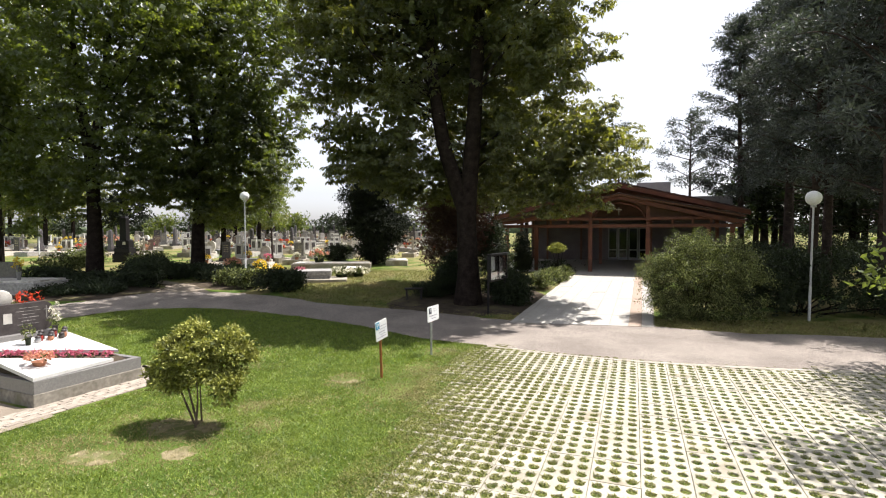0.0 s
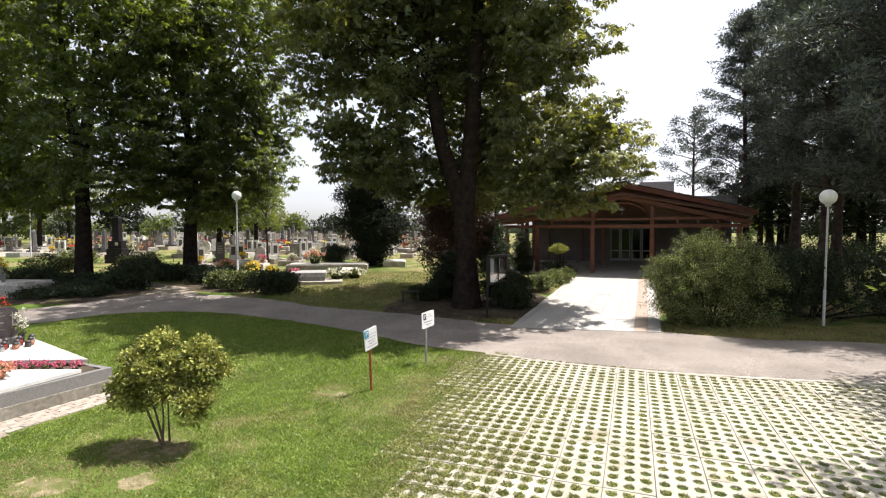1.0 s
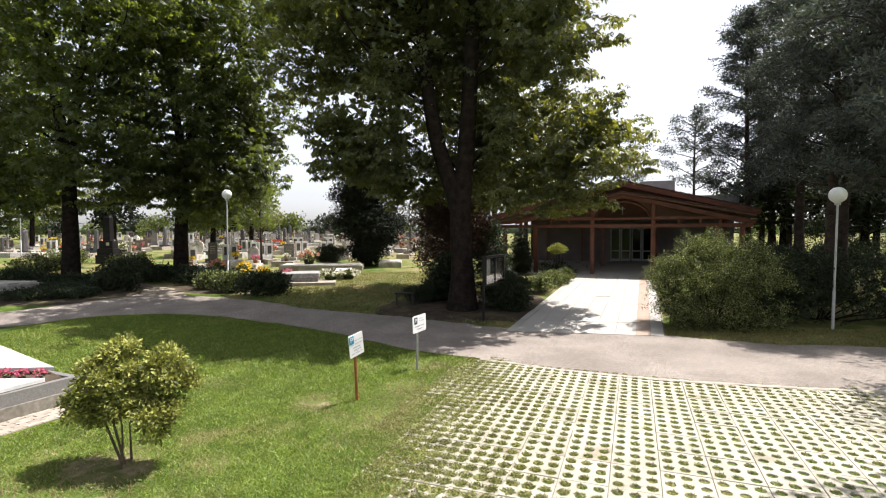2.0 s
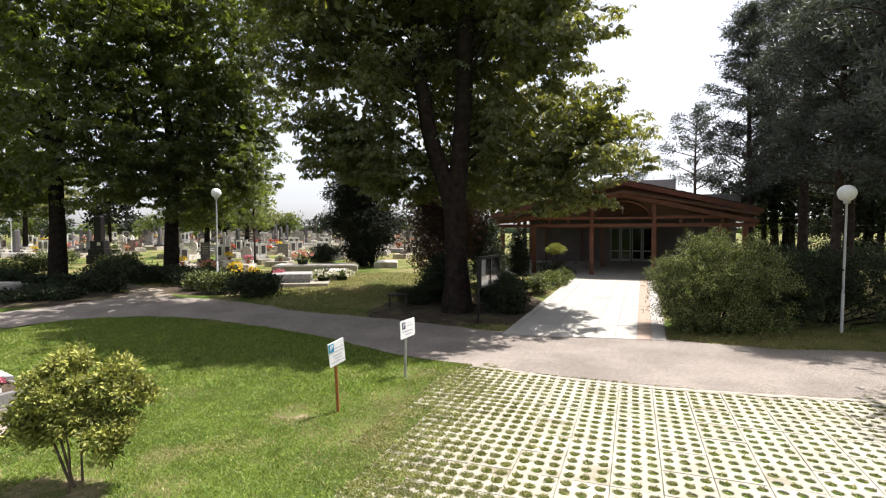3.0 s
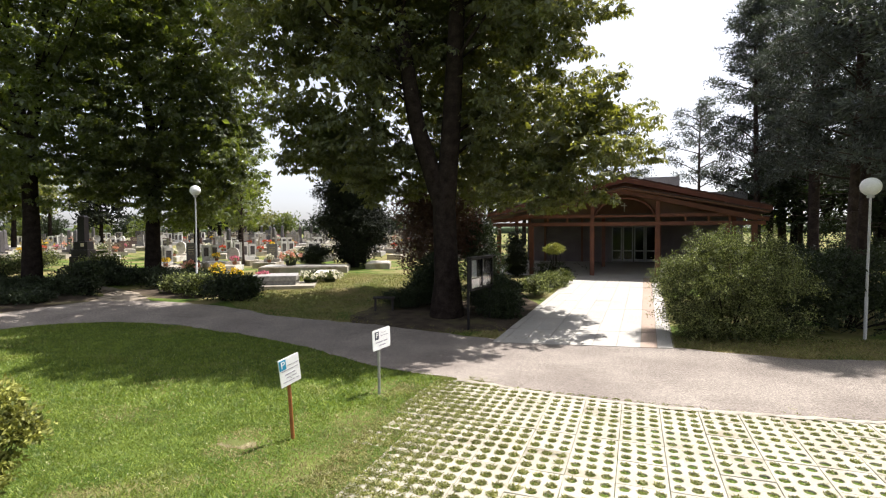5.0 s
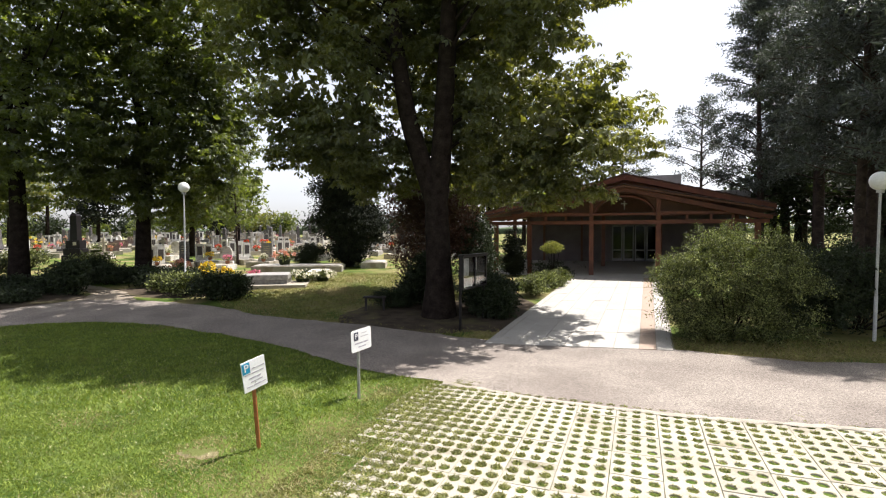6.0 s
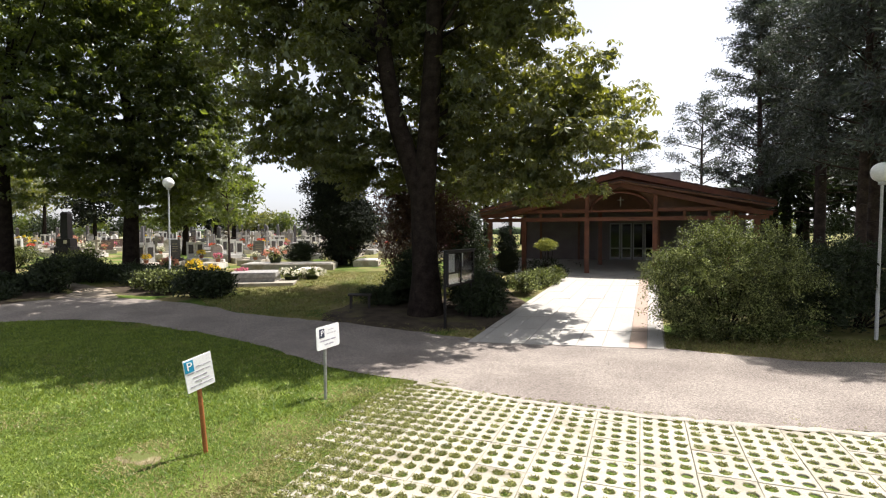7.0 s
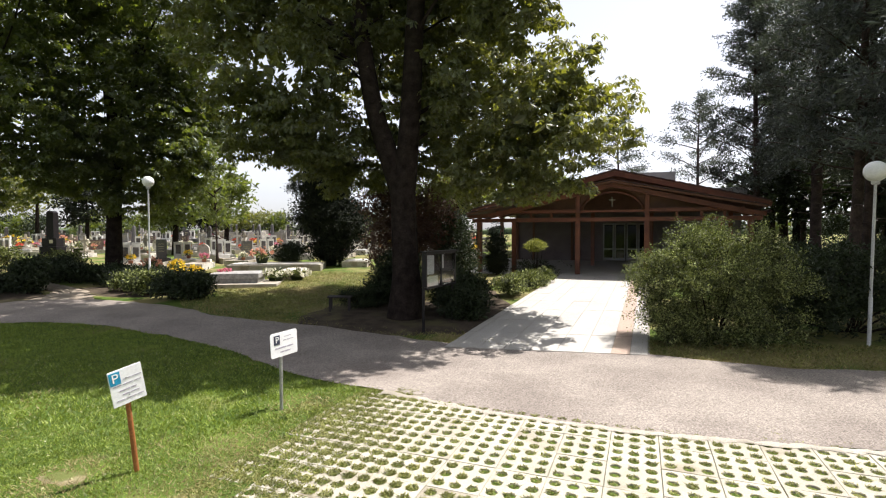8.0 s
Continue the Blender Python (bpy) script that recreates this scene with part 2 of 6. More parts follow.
M_STEEL = surface("galvanised_steel", (0.3, 0.3, 0.3), (0.42, 0.42, 0.41), 8.0, 0.45, 0.15, 60.0, metal=0.6)
M_SIGNWHITE = surface("sign_enamel", (0.72, 0.73, 0.73), (0.8, 0.8, 0.8), 6.0, 0.35, 0.03, 50.0)
M_SIGNBLUE = surface("sign_blue", (0.01, 0.22, 0.38), (0.015, 0.27, 0.44), 6.0, 0.4, 0.03, 50.0)
M_SIGNNAVY = surface("sign_navy", (0.03, 0.035, 0.06), (0.045, 0.05, 0.08), 6.0, 0.4, 0.03, 50.0)
M_INK = surface("sign_ink", (0.3, 0.28, 0.33), (0.42, 0.4, 0.45), 9.0, 0.6, 0.0, 50.0)
M_POSTWOOD = surface("post_wood", (0.24, 0.085, 0.025), (0.34, 0.13, 0.04), 6.0, 0.6, 0.4, 40.0)
M_GRANITE = surface("grey_granite", (0.19, 0.18, 0.17), (0.36, 0.345, 0.32), 9.0, 0.45, 0.1, 120.0, random_shift=0.35)
M_BLACKSTONE = surface("black_polished_stone", (0.007, 0.006, 0.007), (0.016, 0.013, 0.014), 8.0, 0.4, 0.03, 120.0, spec=0.25)
M_LIGHTSTONE = surface("pale_terrazzo", (0.42, 0.4, 0.36), (0.6, 0.57, 0.52), 4.0, 0.6, 0.1, 120.0, stain=(0.25, 0.23, 0.19), random_shift=0.3)
M_WHITESTONE = surface("white_stone_chips", (0.5, 0.49, 0.465), (0.6, 0.59, 0.56), 5.0, 0.5, 0.08, 120.0)
M_KERBSTONE = surface("kerb_granite", (0.155, 0.15, 0.143), (0.215, 0.207, 0.195), 38.0, 0.4, 0.04, 150.0)
M_DARKSTONE = surface("polished_dark_stone", (0.06, 0.055, 0.055), (0.1, 0.09, 0.09), 10.0, 0.2, 0.03, 150.0, spec=0.6, random_shift=0.25)
M_DULLSTONE = surface("dull_dark_stone", (0.022, 0.018, 0.018), (0.05, 0.042, 0.04), 6.0, 0.7, 0.1, 100.0, spec=0.2)
M_BROWNSTONE = surface("polished_brown_stone", (0.1, 0.07, 0.06), (0.15, 0.105, 0.09), 10.0, 0.22, 0.03, 150.0, spec=0.6, random_shift=0.3)
M_CONCRETE = surface("weathered_concrete", (0.3, 0.27, 0.22), (0.42, 0.38, 0.31), 3.0, 0.9, 0.4, 50.0, stain=(0.22, 0.18, 0.12), random_shift=0.15)
M_GOLD = surface("gilt_letters", (0.5, 0.42, 0.25), (0.6, 0.5, 0.3), 20.0, 0.4, 0.0, 60.0, metal=0.4)
M_RED = foliage("red_petal", (0.45, 0.03, 0.02), (0.7, 0.1, 0.04), (0.6, 0.1, 0.03), 0.3)
M_PINK = foliage("pink_petal", (0.5, 0.08, 0.16), (0.75, 0.25, 0.33), (0.6, 0.2, 0.25), 0.3)
M_YELLOW = foliage("yellow_petal", (0.62, 0.4, 0.01), (0.8, 0.6, 0.04), (0.7, 0.5, 0.03), 0.3)
M_WHITEPETAL = foliage("cream_petal", (0.62, 0.58, 0.42), (0.8, 0.77, 0.65), (0.6, 0.6, 0.45), 0.3)
M_ORANGE = foliage("salmon_petal", (0.55, 0.2, 0.12), (0.75, 0.4, 0.28), (0.6, 0.3, 0.2), 0.3)
M_TERRA = surface("terracotta_pot", (0.3, 0.13, 0.07), (0.4, 0.18, 0.1), 6.0, 0.8, 0.2, 50.0)
M_LANTERN = surface("lantern_glass_red", (0.18, 0.02, 0.015), (0.28, 0.04, 0.03), 6.0, 0.15, 0.0, 50.0, spec=0.6)
M_PAPER = surface("notice_paper", (0.66, 0.66, 0.64), (0.74, 0.74, 0.72), 6.0, 0.8, 0.05, 50.0)
M_BLACKMETAL = surface("dark_metal", (0.035, 0.03, 0.028), (0.06, 0.05, 0.045), 6.0, 0.5, 0.1, 50.0)
M_HILL = surface("far_woods", (0.07, 0.1, 0.06), (0.12, 0.15, 0.09), 0.05, 0.95, 0.0, 0.4, spec=0.1)


# ---- geometry helpers ----
def gz(x, y):
    """Height of the ground."""
    return float(np.interp(y, [13.8, 25.5, 60, 110, 3000], [0, 0.65, 1.65, 1.9, 2.1]))


def thing(name, label, category, place, turn=0.0, group="", kind=""):
    ob = new(name)
    ob.matrix_basis = Matrix.Translation(place) @ Matrix.Rotation(radians(turn), 4, 'Z')
    return tagged(ob, label, category, group, kind)


def hang(name, me, material, parent, label=""):
    if material and not me.materials:
        me.materials.append(material)
    ob = new(name, me)
    ob.parent = parent
    if label:
        ob["label"] = label
    return ob


def part(name, bm, material, parent=None, label="", smooth=False):
    me = bpy.data.meshes.new(name)
    bm.to_mesh(me)
    bm.free()
    if smooth:
        me.shade_smooth()
    return hang(name, me, material, parent, label)


def from_arrays(name, verts, faces, material, parent=None, label="", smooth=False):
    verts, faces = np.asarray(verts, np.float32), np.asarray(faces, np.int32)
    me = bpy.data.meshes.new(name)
    me.vertices.add(len(verts))
    me.vertices.foreach_set("co", verts.ravel())
    me.loops.add(faces.size)
    me.loops.foreach_set("vertex_index", faces.ravel())
    me.polygons.add(len(faces))
    me.polygons.foreach_set("loop_start", np.arange(len(faces), dtype=np.int32) * faces.shape[1])
    me.update(calc_edges=True)
    me.validate()
    if smooth:
        me.shade_smooth()
    else:
        me.shade_flat()
    return hang(name, me, material, parent, label)


def joined(pieces):
    verts, faces, k = [], [], 0
    for v, f in pieces:
        verts.append(v)
        faces.append(np.asarray(f) + k)
        k += len(v)
    return np.concatenate(verts), np.concatenate(faces)


def box(bm, centre, size, bevel=0.0, turn=None):
    m = Matrix.Translation(centre)
    if turn is not None:
        m = m @ turn
    made = bmesh.ops.create_cube(bm, size=1.0, matrix=m @ Matrix.Diagonal((*size, 1)))
    if bevel:
        edges = list({e for v in made["verts"] for e in v.link_edges})
        bmesh.ops.bevel(bm, geom=edges, offset=bevel, segments=2, profile=0.7, affect='EDGES')
    return bm


def boxed(name, centre, size, material, parent, bevel=0.0, label="", turn=None):
    return part(name, box(bmesh.new(), centre, size, bevel, turn), material, parent, label)


def lathe(profile, sides=16):
    """Quads of a turned shape from (radius, height) pairs."""
    a = np.linspace(0, 2 * np.pi, sides, endpoint=False)
    verts = np.concatenate([np.c_[r * np.cos(a), r * np.sin(a), np.full(sides, z)] for r, z in profile])
    i = np.arange(sides)
    faces = np.concatenate([np.c_[k * sides + i, k * sides + (i + 1) % sides, (k + 1) * sides + (i + 1) % sides, (k + 1) * sides + i] for k in range(len(profile) - 1)])
    return verts, faces


def tube(points, radii, sides=8):
    """Quads of a tapered tube along points."""
    p = np.asarray(points, float)
    t = np.gradient(p, axis=0)
    t /= np.linalg.norm(t, axis=1)[:, None] + 1e-9
    ref = np.where(np.abs(t[:, 2:3]) > 0.9, np.array([[1.0, 0, 0]]), np.array([[0, 0, 1.0]]))
    u = np.cross(t, ref)
    u /= np.linalg.norm(u, axis=1)[:, None]
    for k in range(1, len(u)):
        if np.dot(u[k], u[k - 1]) < 0:
            u[k] = -u[k]
    w = np.cross(t, u)
    a = np.linspace(0, 2 * np.pi, sides, endpoint=False)
    r = np.asarray(radii, float)[:, None, None]
    verts = (p[:, None] + r * (u[:, None] * np.cos(a)[None, :, None] + w[:, None] * np.sin(a)[None, :, None])).reshape(-1, 3)
    i = np.arange(sides)
    faces = np.concatenate([np.c_[k * sides + i, k * sides + (i + 1) % sides, (k + 1) * sides + (i + 1) % sides, (k + 1) * sides + i] for k in range(len(p) - 1)])
    return verts, faces


def leaf_quads(rng, places, length, width, droop=0.4, out=None):
    """A folded four-cornered leaf at each place."""
    n = len(places)
    d = rng.normal(size=(n, 3))
    d[:, 2] -= droop
    if out is not None:
        d += out
    d /= np.linalg.norm(d, axis=1)[:, None]
    side = np.cross(d, rng.normal(size=(n, 3)))
    side /= np.linalg.norm(side, axis=1)[:, None] + 1e-9
    up = np.cross(side, d)
    ln = length * rng.uniform(0.6, 1.3, (n, 1))
    wd = width * rng.uniform(0.7, 1.25, (n, 1))
    mid = places + d * ln * 0.45
    fold = up * wd * rng.uniform(0.0, 0.35, (n, 1))
    v = np.stack([places, mid + side * wd * 0.5 + fold, places + d * ln, mid - side * wd * 0.5 + fold], 1).reshape(-1, 3)
    return v, np.arange(4 * n).reshape(n, 4)


def clumps_in(rng, lobes, count, shell=0.55, gap=0.0, freq=0.5):
    """Places spread through lobes (centre, radii), denser outwards, with gaps cut by noise."""
    vol = np.array([r[0] * r[1] * r[2] for _, r in lobes]) ** 0.8
    pick = rng.choice(len(lobes), size=count, p=vol / vol.sum())
    c = np.array([l[0] for l in lobes], float)[pick]
    r = np.array([l[1] for l in lobes], float)[pick]
    d = rng.normal(size=(count, 3))
    d /= np.linalg.norm(d, axis=1)[:, None]
    q = c + d * r * rng.uniform(0.05, 1.0, (count, 1)) ** shell
    if gap > 0:
        keep = [noise.noise(Vector(p) * freq) > gap - 0.5 for p in q]
        q = q[np.array(keep)]
    return q


def blades(rng, base, height, width, lean=0.5):
    n = len(base)
    a = rng.uniform(0, 2 * np.pi, n)
    side = np.c_[np.cos(a), np.sin(a), np.zeros(n)] * (width * rng.uniform(0.6, 1.4, n))[:, None]
    h = height * rng.uniform(0.5, 1.4, n)
    tip = base + np.c_[rng.normal(size=(n, 2)) * (h * lean)[:, None], h]
    v = np.stack([base - side, base + side, tip], 1).reshape(-1, 3)
    return v, np.arange(3 * n).reshape(n, 3)


# ---- ground ----
def sheet(name, xs, ys, lift, material, label, category, wobble=0.0):
    v = [(x, y, gz(x, y) + lift + (wobble * noise.noise(Vector((x * 0.7, y * 0.7, 0))) if abs(x) < 60 and -10 < y < 60 else 0)) for y in ys for x in xs]
    nx = len(xs)
    f = [(j * nx + i, j * nx + i + 1, (j + 1) * nx + i + 1, (j + 1) * nx + i) for j in range(len(ys) - 1) for i in range(nx - 1)]
    return tagged(from_arrays(name, v, f, material, None, "", True), label, category, kind="structure")


gxs = [-3000, -900, -300, -120] + list(np.arange(-70, 50.1, 1.0)) + [90, 250, 900, 3000]
gys = [-3000, -500, -100, -30] + list(np.arange(-10, 64.1, 1.0)) + [75, 90, 110, 180, 400, 1200, 3000]
sheet("ground", gxs, gys, 0.0, M_LAWN, "mown green lawn with clover and dry patches", "lawn", 0.012)


def smooth_line(points, step=0.25):
    """A soft curve through the points (Catmull-Rom)."""
    p = np.array([points[0]] + list(points) + [points[-1]], float)
    out = []
    for k in range(1, len(p) - 2):
        n = max(2, int(np.linalg.norm(p[k + 1] - p[k]) / step))
        for s in np.linspace(0, 1, n, endpoint=False):
            a, b, c, d = p[k - 1], p[k], p[k + 1], p[k + 2]
            out.append(0.5 * (2 * b + (c - a) * s + (2 * a - 5 * b + 4 * c - d) * s * s + (3 * b - a - 3 * c + d) * s ** 3))
    out.append(p[-2])
    return np.array(out)


def resample(line, n):
    d = np.r_[0, np.cumsum(np.linalg.norm(np.diff(line, axis=0), axis=1))]
    s = np.linspace(0, d[-1], n)
    return np.c_[np.interp(s, d, line[:, 0]), np.interp(s, d, line[:, 1])]


def ribbon(name, near, far, n, lift, material, label, category, ragged=0.0, across=10):
    a, b = resample(smooth_line(near), n), resample(smooth_line(far), n)
    rng = np.random.default_rng(5)
    if ragged:
        a += rng.normal(size=a.shape) * ragged
        b += rng.normal(size=b.shape) * ragged
    v = []
    for k in range(n):
        for s in np.linspace(0, 1, across + 1):
            x, y = a[k] * (1 - s) + b[k] * s
            edge = min(s, 1 - s)
            v.append((x, y, gz(x, y) + lift * min(1.0, edge * across * 0.5 + 0.62)))
    w = across + 1
    f = [(k * w + i, (k + 1) * w + i, (k + 1) * w + i + 1, k * w + i + 1) for k in range(n - 1) for i in range(across)]
    return tagged(from_arrays(name, v, f, material, None, "", True), label, category, kind="structure")


ROAD_NEAR = [(40, 8.0), (16, 8.9), (7.8, 9.4), (5.9, 9.5), (3.76, 9.75), (1.9, 10.2), (0, 11.05), (-1.45, 11.6), (-3.9, 13.4), (-6.5, 14.6), (-9.35, 15.4), (-12.2, 14.9), (-14, 13.0), (-17, 11.0), (-30, 8.0)]
ROAD_FAR = [(40, 10.6), (16, 12.2), (9, 13.1), (7.0, 13.2), (4.9, 13.9), (2.7, 14.1), (0.68, 14.4), (-2.5, 15.6), (-5.66, 16.5), (-7.5, 17.45), (-9.6, 18.2), (-13.4, 18.6), (-15.6, 15.7), (-19, 13.6), (-32, 10.5)]
ribbon("road", ROAD_NEAR, ROAD_FAR, 240, 0.036, M_ROAD, "grey worn asphalt lane strewn with grit", "road", 0.035)
EDGE = [(16, 8.9), (7.8, 9.4), (5.9, 9.5), (3.76, 9.75), (1.9, 10.2), (0.2, 10.95)]
ribbon("sand_edge", [(x, y - 0.1) for x, y in EDGE], [(x, y + 0.03) for x, y in EDGE], 160, 0.038, M_GRITEDGE, "pale crumbled grit along the lane edge", "grit", 0.022, 4)
ribbon("footpath", [(-10.2, 17.2), (-12.3, 19.4), (-14.4, 20.9), (-17.2, 22.3)], [(-13.6, 17.6), (-14.2, 19.6), (-15.3, 20.4), (-17.6, 21.3)], 60, 0.03, M_SAND, "sandy trodden cemetery path between hedges", "path", 0.05)


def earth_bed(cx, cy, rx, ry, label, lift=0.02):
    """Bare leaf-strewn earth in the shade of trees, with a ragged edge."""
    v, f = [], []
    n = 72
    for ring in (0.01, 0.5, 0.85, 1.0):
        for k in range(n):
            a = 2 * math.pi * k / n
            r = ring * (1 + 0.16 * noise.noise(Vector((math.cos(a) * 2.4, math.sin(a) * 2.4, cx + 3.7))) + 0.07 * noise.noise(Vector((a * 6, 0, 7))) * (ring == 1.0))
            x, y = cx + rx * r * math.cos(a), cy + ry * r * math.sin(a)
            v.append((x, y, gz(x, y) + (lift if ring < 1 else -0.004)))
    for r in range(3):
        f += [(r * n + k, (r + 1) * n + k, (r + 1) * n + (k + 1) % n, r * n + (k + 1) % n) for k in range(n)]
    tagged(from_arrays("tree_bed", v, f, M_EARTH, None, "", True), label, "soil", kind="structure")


# leaf-strewn earth; its dark tone also carries the big tree's deep shade
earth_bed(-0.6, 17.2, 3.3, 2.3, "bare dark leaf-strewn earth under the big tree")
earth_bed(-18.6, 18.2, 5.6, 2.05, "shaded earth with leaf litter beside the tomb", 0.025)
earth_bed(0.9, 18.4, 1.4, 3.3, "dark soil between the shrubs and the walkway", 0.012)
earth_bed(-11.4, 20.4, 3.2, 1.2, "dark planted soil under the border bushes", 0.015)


def bare_patch(cx, cy, rx, ry, material, label):
    """A worn spot in the lawn with a ragged edge."""
    v, n = [], 40
    for ring in (0.02, 0.45, 0.8, 1.0):
        for k in range(n):
            a = 2 * math.pi * k / n
            r = ring * (1 + 0.35 * noise.noise(Vector((cx + math.cos(a) * 1.6, cy + math.sin(a) * 1.6, 2.0))) + 0.2 * noise.noise(Vector((a * 5, cx, 7))))
            x, y = cx + rx * r * math.cos(a), cy + ry * r * math.sin(a)
            v.append((x, y, gz(x, y) + 0.012 * noise.noise(Vector((x * 0.7, y * 0.7, 0))) + (0.007 if ring < 1 else -0.006)))
    f = [(r * n + k, (r + 1) * n + k, (r + 1) * n + (k + 1) % n, r * n + (k + 1) % n) for r in range(3) for k in range(n)]
    tagged(from_arrays("bare_patch", v, f, material, None, "", True), label, "soil", group="bare lawn patches", kind="structure")


for cx, cy, rx, ry in ((-4.46, 4.38, 0.38, 0.26), (-3.5, 4.6, 0.26, 0.22), (-2.36, 7.86, 0.26, 0.16)):
    bare_patch(cx, cy, rx, ry, M_DRYSOIL, "worn beige bare spot in the lawn")
bare_patch(-3.9, 5.38, 0.62, 0.42, M_DRYSOIL, "dry bare soil with straw under the garden shrub")

# ---- walkway to the chapel ----
def walkway():
    root = thing("walkway", "pale flagstone walkway with a reddish strip leading to the chapel", "pavement", (0, 0, 0), kind="structure")
    l0, l1, r0, r1 = np.array((0.72, 14.02)), np.array((4.5, 26.2)), np.array((4.86, 13.78)), np.array((8.2, 26.6))
    def at(u, v, lift=0.0):
        x, y = (l0 * (1 - v) + l1 * v) * (1 - u) + (r0 * (1 - v) + r1 * v) * u
        return (x, y, gz(x, y) + lift)
    v = [at(u, w, 0.02) for w in np.linspace(0, 1, 30) for u in (0, 0.5, 1)]
    f = [(j * 3 + i, j * 3 + i + 1, (j + 1) * 3 + i + 1, (j + 1) * 3 + i) for j in range(29) for i in range(2)]
    from_arrays("bedding", v, f, M_JOINT, root)
    cols = [0, 0.05, 0.17, 0.3, 0.43, 0.56, 0.69, 0.82, 0.908, 0.99]
    rows = 9
    rng = np.random.default_rng(8)
    for c in range(len(cols) - 1):
        for r in range(rows):
            u0, u1 = cols[c] + 0.0012, cols[c + 1] - 0.0012
            w0, w1 = r / rows + 0.0004, (r + 1) / rows - 0.0004
            h = 0.045 + rng.uniform(-0.004, 0.004)
            top = [at(u0, w0, h), at(u1, w0, h), at(u1, w1, h), at(u0, w1, h)]
            low = [(x, y, z - 0.04) for x, y, z in top]
            fs = [(0, 1, 2, 3), (4, 5, 1, 0), (5, 6, 2, 1), (6, 7, 3, 2), (7, 4, 0, 3)]
            red = c == 7
            from_arrays("flagstone", top + low, fs, M_FLAGRED if red else M_FLAG, root)


walkway()


# ---- trees ----
def limbs_to(rng, fork, targets, r0, r1, sides=6, bend=0.15):
    out = []
    for t in targets:
        fork_v, t = np.array(fork, float), np.array(t, float)
        s = np.linspace(0, 1, 7)[:, None]
        span = np.linalg.norm(t - fork_v)
        mid = np.sin(np.pi * s) * rng.normal(size=3) * span * bend
        mid[:, 2] += np.sin(np.pi * s[:, 0]) * span * 0.06
        out.append(tube(fork_v * (1 - s) + t * s + mid, np.linspace(r0, r1, 7), sides))
    return out


def clump_leaves(rng, q, per, spread, length, width, droop=0.55):
    """Sprays of leaves: each clump a flat dome with leaves on its skin, pointing out and down."""
    n = len(q) * per
    d = rng.normal(size=(n, 3))
    d[:, 2] = np.abs(d[:, 2]) * 0.8 - 0.25
    d /= np.linalg.norm(d, axis=1)[:, None]
    size = np.repeat(spread * rng.uniform(0.55, 1.35, (len(q), 1)), per, axis=0)
    at = np.repeat(q, per, axis=0) + d * size * np.array([1.0, 1.0, 0.75]) * rng.uniform(0.35, 1.05, (n, 1))
    return leaf_quads(rng, at, length, width, droop, d * 1.1)


def palmate(rng, q, per, spread, length, width):
    """Sprays of hand-shaped leaves: five drooping leaflets round each leaf stalk."""
    n = len(q) * per
    d = rng.normal(size=(n, 3))
    d[:, 2] = np.abs(d[:, 2]) * 0.7 - 0.2
    d /= np.linalg.norm(d, axis=1)[:, None]
    size = np.repeat(spread * rng.uniform(0.55, 1.3, (len(q), 1)), per, axis=0)
    at = np.repeat(q, per, axis=0) + d * size * np.array([1.0, 1.0, 0.7]) * rng.uniform(0.3, 1.05, (n, 1))
    ln = np.repeat(length * rng.uniform(0.6, 1.25, (n, 1)), 5, axis=0)
    axis = d * 0.5 + rng.normal(size=(n, 3)) * 0.35 + np.array([0, 0, 0.9])
    axis /= np.linalg.norm(axis, axis=1)[:, None]
    e1 = np.cross(axis, rng.normal(size=(n, 3)))
    e1 /= np.linalg.norm(e1, axis=1)[:, None]
    e2 = np.cross(axis, e1)
    a = np.tile(np.linspace(0, 2 * np.pi, 6)[:5], n)[:, None] + rng.normal(0, 0.2, (n * 5, 1))
    flat = np.repeat(e1, 5, axis=0) * np.cos(a) + np.repeat(e2, 5, axis=0) * np.sin(a)
    tip = flat * 0.8 - np.repeat(axis, 5, axis=0) * rng.uniform(0.1, 0.7, (n * 5, 1)) - np.array([0, 0, 0.25])
    tip /= np.linalg.norm(tip, axis=1)[:, None]
    side = np.cross(tip, np.repeat(axis, 5, axis=0))
    side /= np.linalg.norm(side, axis=1)[:, None] + 1e-9
    c = np.repeat(at, 5, axis=0)
    mid = c + tip * ln * 0.62 + np.repeat(axis, 5, axis=0) * ln * 0.06
    v = np.stack([c, mid + side * ln * width, c + tip * ln, mid - side * ln * width], 1).reshape(-1, 3)
    return v, np.arange(len(v)).reshape(-1, 4)


def twig_leaves(rng, q, per, reach, length, width):
    """Upright arching twigs from the middle outwards, set with small leaves."""
    d = (q - q.mean(axis=0)) * np.array([1.0, 1.0, 0.5])
    d /= np.linalg.norm(d, axis=1)[:, None] + 1e-6
    d = d * 0.6 + rng.normal(size=d.shape) * 0.4 + np.array([0, 0, 0.55])
    d /= np.linalg.norm(d, axis=1)[:, None]
    n = len(q) * per
    u = rng.uniform(0, 1, (n, 1)) * np.repeat(rng.uniform(0.5, 1.3, (len(q), 1)), per, axis=0)
    dd = np.repeat(d, per, axis=0)
    at = np.repeat(q, per, axis=0) + dd * u * reach - np.array([0, 0, 1.0]) * (u * reach) ** 2 * 0.7 + rng.normal(size=(n, 3)) * 0.045
    return leaf_quads(rng, at, length, width, 0.0, dd * 0.8)


